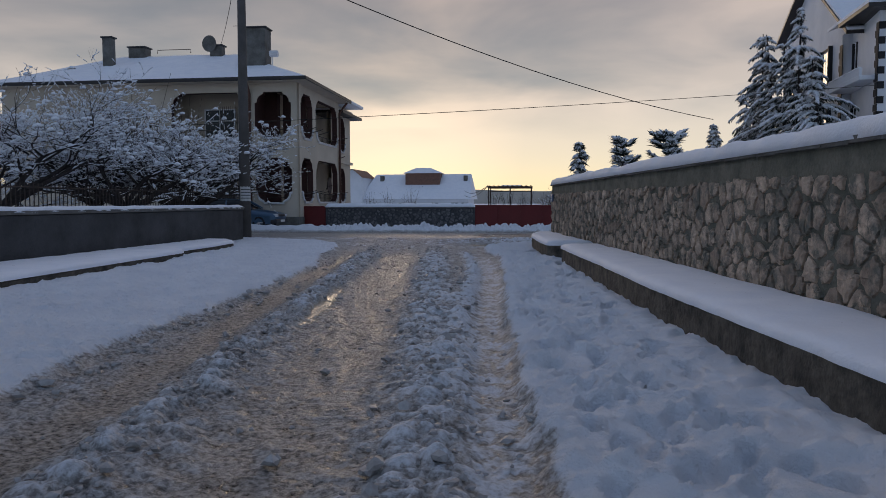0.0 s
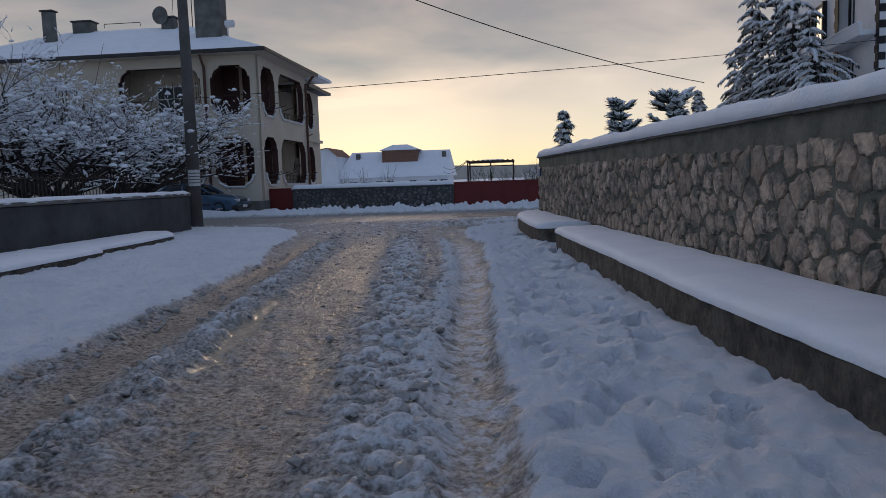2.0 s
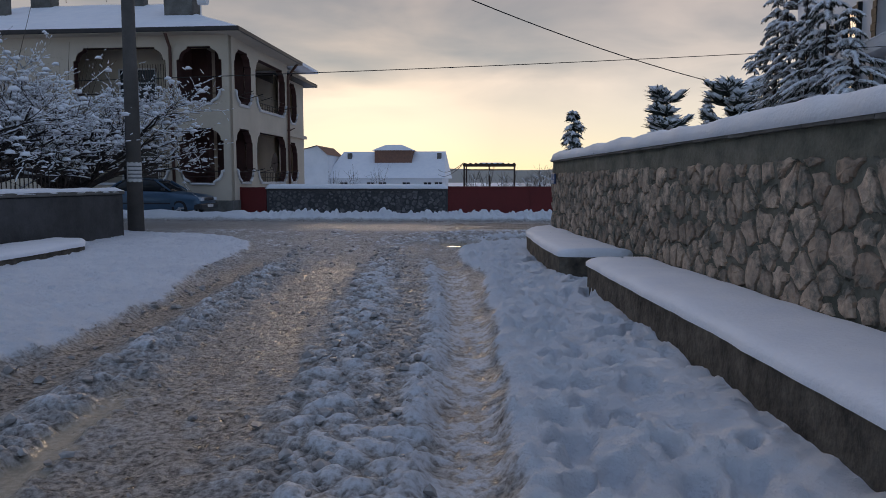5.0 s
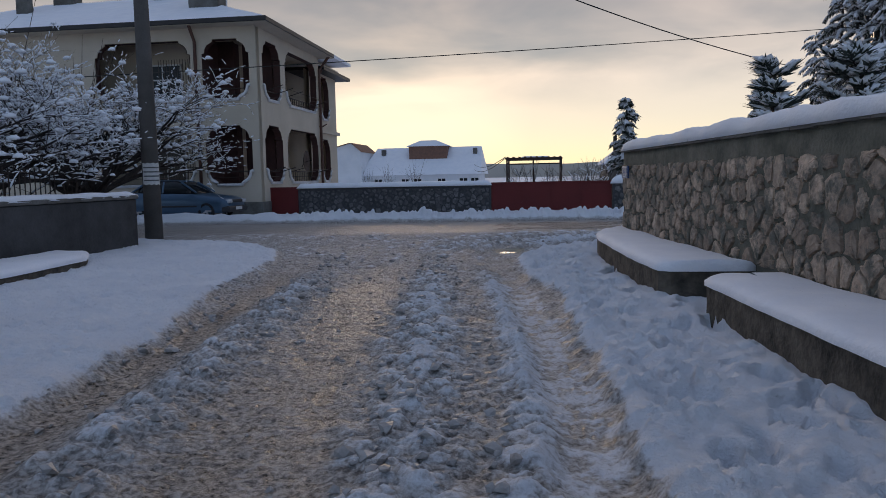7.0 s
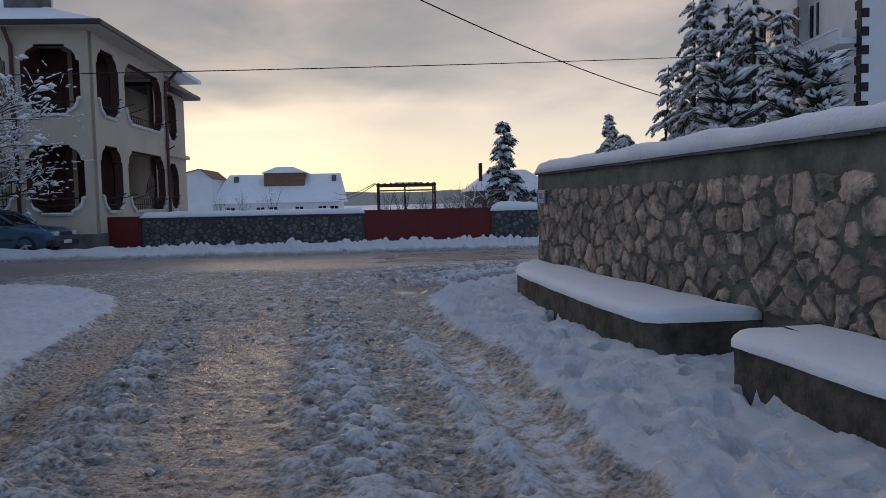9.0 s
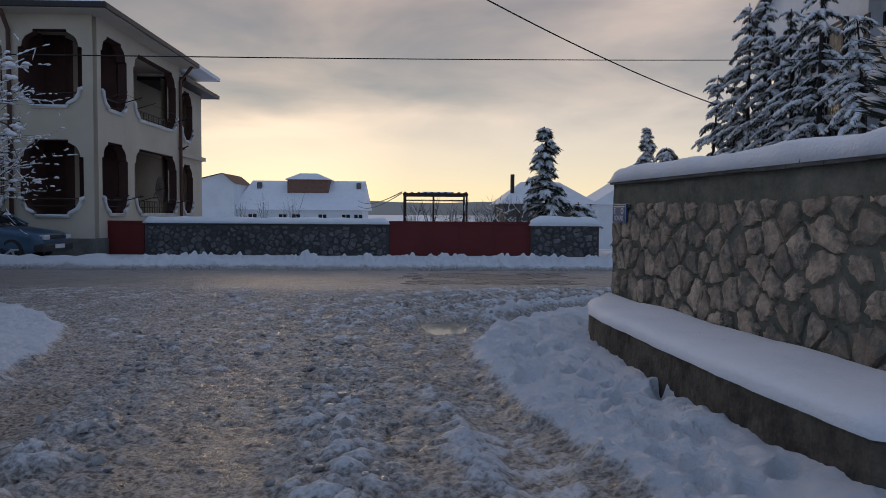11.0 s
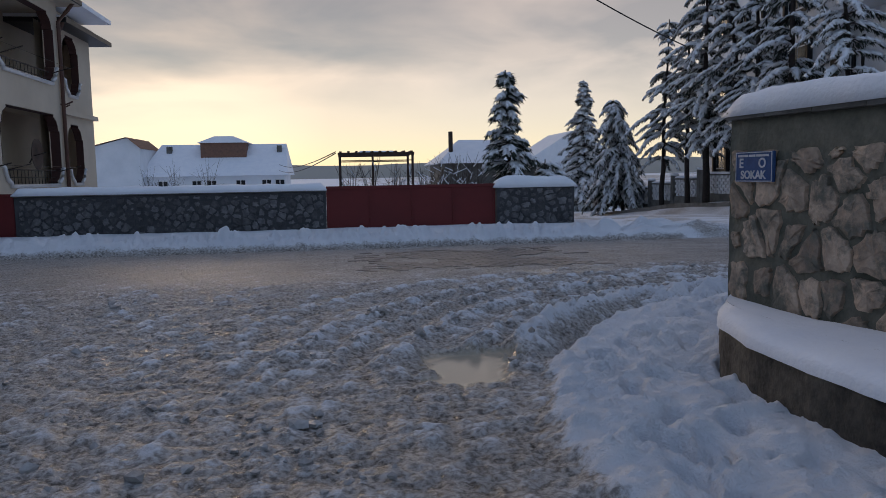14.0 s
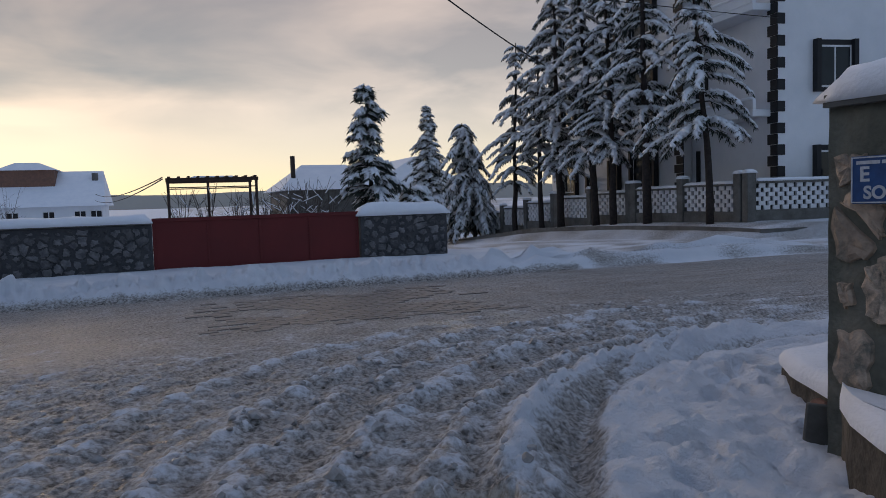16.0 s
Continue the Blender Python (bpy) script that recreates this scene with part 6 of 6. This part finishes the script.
for k in range(1, 3):
    z = k * ST
    sl = flat_box("balcony", (0.26, 5.3, -0.75, 0.59, z + 0.03, z + 0.27), M_WHITE, None, "white balcony slab with a snowy parapet", 0.02)
    flat_box("parapet", (0.26, 5.3, -0.75, -0.62, z + 0.272, z + 0.62), M_WHITE, sl)
    snow_strip("snow", [FM @ Vector((0.3, -0.68, z + 0.62)), FM @ Vector((5.2, -0.68, z + 0.62))], 0.2, 0.07, sl, seed=40 + k)


def flat_window(x0, x1, z0, z1, y, face="front"):
    def bx(a, b, d0, d1, c, d):
        if face == "front":
            return (a, b, y + d0, y + d1, c, d)
        return (y + d0, y + d1, a, b, c, d)
    w = flat_box("window", bx(x0 - 0.16, x1 + 0.16, -0.06, -0.004, z0 - 0.14, z1 + 0.18), M_BLACK, None, "window in a broad black-painted surround")
    # deep black side pieces, added to block bright sky reflections in the panes
    for a, b in ((x0 - 0.16, x0 - 0.002), (x1 + 0.002, x1 + 0.16)):
        flat_box("glare_screen", bx(a, b, -0.24, -0.0605, z0 - 0.14, z1 + 0.18), M_BLACK, w)
    flat_box("frame", bx(x0, x1, -0.075, -0.062, z0, z1), M_TRIM, w, "white frame")
    n = 2 if x1 - x0 > 0.7 else 1
    for k in range(n):
        a = x0 + 0.07 + k * (x1 - x0 - 0.07) / n
        b = a + (x1 - x0 - 0.07) / n - 0.07
        flat_box("pane", bx(a, b, -0.088, -0.077, z0 + 0.07, z1 - 0.07), M_GLASS, w)


for k in range(3):
    z = k * ST
    flat_window(1.95, 3.15, z + 0.55, z + 2.5, 0.6)
    flat_window(4.4, 4.85, z + 1.4, z + 2.5, 0.6)
    flat_window(7.3, 9.1, z + 0.95, z + 2.9, 0)
    flat_window(10.45, 11.1, z + 1.35, z + 2.5, 0)
    flat_window(12.9, 13.4, z + 1.3, z + 1.8, 0)
    flat_window(14.9, 16.3, z + 1.2, z + 2.8, 0)
WX, WY = Vector((0.985, -0.17, 0)), Vector((0.17, 0.985, 0))
FM = Matrix(((WX.x, WY.x, 0, FC.x), (WX.y, WY.y, 0, FC.y), (0, 0, 1, 0.3), (0, 0, 0, 1)))
flat_box("wing_wall", (0.0, 8.0, 0.02, 8, -0.6, HT), M_WHITE)
flat_box("wing_roof_edge", (-0.3, 8.6, -0.7, 8.4, HT + 0.004, HT + 0.2), M_GUTTER)
for k in range(3):
    z = k * ST
    flat_window(1.5, 2.75, z + 0.95, z + 2.35, 0.02)
    flat_window(4.8, 6.0, z + 0.95, z + 2.35, 0.02)
FM = Matrix(((FA.x, FB.x, 0, FC.x), (FA.y, FB.y, 0, FC.y), (0, 0, 1, 0.3), (0, 0, 0, 1)))
nq = int(HT / 0.36)
for k in range(nq):
    z = k * 0.36 - 0.3
    w = 0.34 if k % 2 else 0.52
    if k % 2:
        flat_box("quoin", (-0.05, 0.0, -0.04, 0.28, z, z + 0.35), M_BLACK)
    flat_box("quoin", (-0.05, w * 0.8, -0.045, -0.004, z, z + 0.34), M_BLACK)
    flat_box("quoin", (5.3, 5.5 + w * 0.8, -0.045, -0.004, z, z + 0.34), M_BLACK)

# pierced garden wall
def pierced(name, a, b, za, zb, hgt, spans, label, face=-1):
    f = thing(name, label, "fence")
    a, b = Vector((*a, za)), Vector((*b, zb))
    L = (b - a).length
    d = (b - a).normalized()
    nrm = Vector((-d.y, d.x, 0)) * -face

    def m_at(s):
        p = a + (b - a) * (s / L)
        return Matrix(((d.x, nrm.x, 0, p.x), (d.y, nrm.y, 0, p.y), (0, 0, 1, p.z), (0, 0, 0, 1)))
    sp = L / spans
    for k in range(spans + 1):
        s = Shape()
        s.box(-0.16, 0.16, -0.16, 0.16, -0.7, hgt + 0.38, m_at(k * sp), 0.02)
        p = s.make("pillar", M_CONCRETE, f, "grey concrete pillar with a snow cap")
        q = m_at(k * sp)
        snow_strip("snow_cap", [q @ Vector((-0.2, 0, hgt + 0.38)), q @ Vector((0.2, 0, hgt + 0.38))], 0.4, 0.09, p, seed=50 + k, step=0.05, across=6)
    for k in range(spans):
        m0 = m_at((k + 0.5) * sp)
        hw = sp / 2 - 0.165
        s = Shape()
        s.box(-hw, hw, -0.1, 0.1, -0.7, 0.30, m0)
        s.make("base_course", M_CONCRETE, f)
        s = Shape()
        s.box(-hw, hw, -0.1, 0.1, hgt, hgt + 0.10, m0)
        s.make("top_course", M_CONCRETE, f)
        snow_strip("snow", [m0 @ Vector((-hw, 0, hgt + 0.10)), m0 @ Vector((hw, 0, hgt + 0.10))], 0.24, 0.07, f, seed=60 + k, step=0.15, across=6)
        # dark sheet stands in for the shade inside the open gaps
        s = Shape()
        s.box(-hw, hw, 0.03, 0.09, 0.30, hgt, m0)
        s.make("gap_shade", M_CONC_DARK, f, "dark sheet painted as the shade in the gaps behind the white blocks")
        rows = 6
        rh = (hgt - 0.30) / rows
        nb = max(3, int(2 * hw / 0.34))
        bw = 2 * hw / nb
        s = Shape()
        for r in range(rows):
            for c in range(nb):
                x0 = -hw + (c + (0.5 if r % 2 else 0.0)) * bw
                x1 = min(x0 + bw * 0.66, hw)
                if x1 > x0:
                    s.box(x0, x1, -0.05, 0.02, 0.30 + r * rh + 0.002, 0.30 + (r + 1) * rh - 0.002, m0)
        blk = s.make("white_blocks", M_TRIM, f, "white-painted staggered blocks")
        blk["kind"] = "stuff"
    return f


fence_line = [(15.25, 26.35, 0.42), (15.2, 32.4, 0.28), (15.15, 38.6, -0.02), (15.1, 47.6, -0.85)]
for (xa, ya, za), (xb, yb, zb), n in zip(fence_line, fence_line[1:], (2, 2, 3)):
    pierced("garden_wall", (xa, ya + 0.34), (xb, yb), za, zb, 1.15, n, "pierced garden wall of white blocks between grey pillars", 1)
pierced("garden_wall", (15.25, 26.3), (22.0, 25.3), 0.42, 0.48, 1.15, 2, "pierced garden wall of white blocks with snow on top")
# kerb of the raised pavement
kb = Shape()
steps = [24.0 + 2.0 * k for k in range(14)]
for ya, yb in zip(steps, steps[1:]):
    za, zb = float(pavement_z(ya)) - 0.13, float(pavement_z(yb)) - 0.13
    kb.add([(13.35, ya, za - 0.5), (13.5, ya, za - 0.5), (13.5, ya, za), (13.35, ya, za), (13.35, yb - 0.01, zb - 0.5), (13.5, yb - 0.01, zb - 0.5), (13.5, yb - 0.01, zb), (13.35, yb - 0.01, zb)], [(0, 1, 2, 3), (7, 6, 5, 4), (0, 4, 5, 1), (1, 5, 6, 2), (2, 6, 7, 3), (3, 7, 4, 0)])
kb.prism([(13.35, 23.8), (21.0, 22.9), (21.0, 23.1), (13.35, 23.99)], -0.3, 0.27)
tagged(kb.make("kerb", M_CONCRETE), "grey kerb of the raised pavement", "kerb", kind="structure")

# cedars along the pavement
for k, (y, h, r, ln, bare) in enumerate(((27.4, 8.6, 2.9, (-0.5, 0.3), 0.36), (30.9, 12.0, 2.5, (0.1, 0.3), 0.25), (33.1, 10.6, 2.4, (0.0, 0.5), 0.28), (34.5, 11.4, 2.4, (-0.6, 0.4), 0.27), (37.5, 12.2, 2.9, (0.0, 0.3), 0.24), (39.4, 9.4, 2.2, (0.1, 0.2), 0.30), (42.3, 10.0, 2.5, (0.4, 0.2), 0.28))):
    conifer("cedar", 14.65, y, float(pavement_z(y)) - 0.12, h, r, "tall snow-laden cedar with a bare leaning trunk on the pavement", 100 + k, bare, 0.42, 0.97, ln, 0.95, 0.175, 0.16)

# more roofs down the side street
bh = thing("distant_house", "grey house with a snowy pitched roof down the side street", "house", at=(0, 0, 0))
s = Shape()
s.box(17.5, 29, 83, 92, -4, 2.6)
s.make("wall", M_WHITE, bh)
s = Shape()
s.add([(17, 82.6, 2.6), (29.5, 82.6, 2.6), (29.5, 92.5, 2.6), (17, 92.5, 2.6), (22.5, 82.6, 6.0), (22.5, 92.5, 6.0)], [(0, 1, 4), (1, 2, 5, 4), (2, 3, 5), (3, 0, 4, 5), (3, 2, 1, 0)])
s.make("roof", M_SNOW, bh, "snowy pitched roof")
bh = thing("distant_house", "low dark house with a snowy roof behind the small spruce", "house", at=(0, 0, 0))
s = Shape()
s.box(3.6, 9.0, 47, 54, -2, 2.1)
s.make("wall", M_CONCRETE, bh)
s = Shape()
s.add([(3.2, 46.6, 2.1), (9.4, 46.6, 2.1), (9.4, 54.4, 2.1), (3.2, 54.4, 2.1), (5.0, 50.5, 3.6), (7.6, 50.5, 3.6)], [(0, 1, 5, 4), (1, 2, 5), (2, 3, 4, 5), (3, 0, 4), (3, 2, 1, 0)])
s.make("roof", M_SNOW, bh)
s = Shape()
s.tube([(4.2, 48.5, 2.0), (4.2, 48.5, 4.0)], 0.13, 8)
s.make("flue", M_IRON, bh)

# ---------------------------------------------------------------- stones of the walls, one by one
rnd = random.Random(5)
polys = rubble(0.03, LEN * 0.86, 0.40, 1.58, 0.38, 0.47, 0.014, rnd)
polys.sort(key=lambda q: q[0][0])
for pl in polys[:300]:
    link("stone", stone_mesh(pl, wall_pt, 0.036, rnd, M_STONE), wall_stone)
rest = Shape()
for pl in polys[300:]:
    me = stone_mesh(pl, wall_pt, 0.036, rnd, M_STONE)
    rest.add([v.co for v in me.vertices], [tuple(p.vertices) for p in me.polygons])
if rest.v:
    tagged(rest.make("stones_behind", M_STONE, wall_stone), kind="stuff")
rnd = random.Random(6)
for pl in rubble(-10.05, -2.65, 0.0, 1.02, 0.36, 0.25, 0.018, rnd)[:220]:
    link("stone", stone_mesh(pl, lambda s, h, d: Vector((s, FY - d, h)), 0.035, rnd, M_STONE_DARK), wall_far)
for pl in rubble(1.90, 3.95, 0.0, 1.08, 0.38, 0.27, 0.018, rnd):
    link("stone", stone_mesh(pl, lambda s, h, d: Vector((s, FY - 0.03 - d, h)), 0.035, rnd, M_STONE_DARK), pier)

# concrete pavers that show through on the crossing street
pv, pf = chamfer_box(-0.108, 0.108, -0.066, 0.066, -0.03, 0.008, 0.006)
paver_me = mesh_of("paver", pv, pf, M_PAVER)
rnd = random.Random(9)
for r in range(20):
    for c in range(18):
        x, y = -2.0 + (c + 0.5 * (r % 2)) * 0.232, 15.9 + r * 0.147
        if float(pnoise(x * 0.7, y * 0.9, 61)) < -0.28 or rnd.random() > min(c + 1, 18 - c, r + 2, 21 - r) / 5:
            continue
        o = link("paver", paver_me, ground)
        o.matrix_basis = pose(x, y, rnd.uniform(-0.003, 0.003), rnd.uniform(-1, 1), rnd.uniform(-1, 1), 6 + rnd.uniform(-1, 1))

# loose clods of slush thrown up beside the tracks
rnd = random.Random(12)
cv, cf = [], []
ico = [(0, 0, 1)] + [(0.89 * math.cos(a * 1.2566), 0.89 * math.sin(a * 1.2566), 0.45) for a in range(5)] + [(0.95 * math.cos(a * 1.2566 + 0.63), 0.95 * math.sin(a * 1.2566 + 0.63), -0.35) for a in range(5)]
icf = [(0, 1 + a, 1 + (a + 1) % 5) for a in range(5)] + [(1 + a, 6 + a, 1 + (a + 1) % 5) for a in range(5)] + [(1 + (a + 1) % 5, 6 + a, 6 + (a + 1) % 5) for a in range(5)]
spots = []
for _ in range(1700):
    y = rnd.uniform(-10, 13.5)
    if y < 9:
        uu = rnd.choice((-2.97, -2.97, -1.32, -1.32, -1.0, rnd.uniform(-3.9, -0.6))) + rnd.gauss(0, 0.17)
        if rnd.random() < 0.16:
            x = float(left_edge(y)) + rnd.uniform(-0.1, 0.25)
        else:
            x = uu - 0.136 * y
    else:
        x = rnd.uniform(-5.0, 1.0)
        if rnd.random() < 0.6:
            rr, an = rnd.choice((4.02, 4.42, 4.92, 5.4, 5.82)) + rnd.gauss(0, 0.06), rnd.uniform(1.55, 2.9)
            x, y = 3.0 + rr * math.cos(an), 9.0 + rr * math.sin(an)
    spots.append((x, y, min(0.045, 0.012 + rnd.expovariate(95))))
sx, sy = np.array([s[0] for s in spots]), np.array([s[1] for s in spots])
sz, ss, sw = ground_fields(sx, sy)
for (x, y, r), z, w, sn0 in zip(spots, sz, sw, ss):
    if w > 0.3 or sn0 > 0.75:
        continue
    n = len(cv)
    a = rnd.uniform(0, 6.28)
    e = rnd.uniform(0.8, 1.5)
    for p in ico:
        q = 1 + rnd.uniform(-0.45, 0.35)
        px, py = p[0] * r * e * q, p[1] * r * q
        cv.append((x + px * math.cos(a) - py * math.sin(a), y + px * math.sin(a) + py * math.cos(a), float(z) + r * 0.25 + p[2] * r * 0.8 * q))
    cf += [tuple(i + n for i in f) for f in icf]
clods = link("slush_clods", mesh_of("slush_clods", cv, cf, M_SLUSH))
tagged(clods, "loose grey clods of slush scattered along the wheel tracks", "slush", kind="stuff")
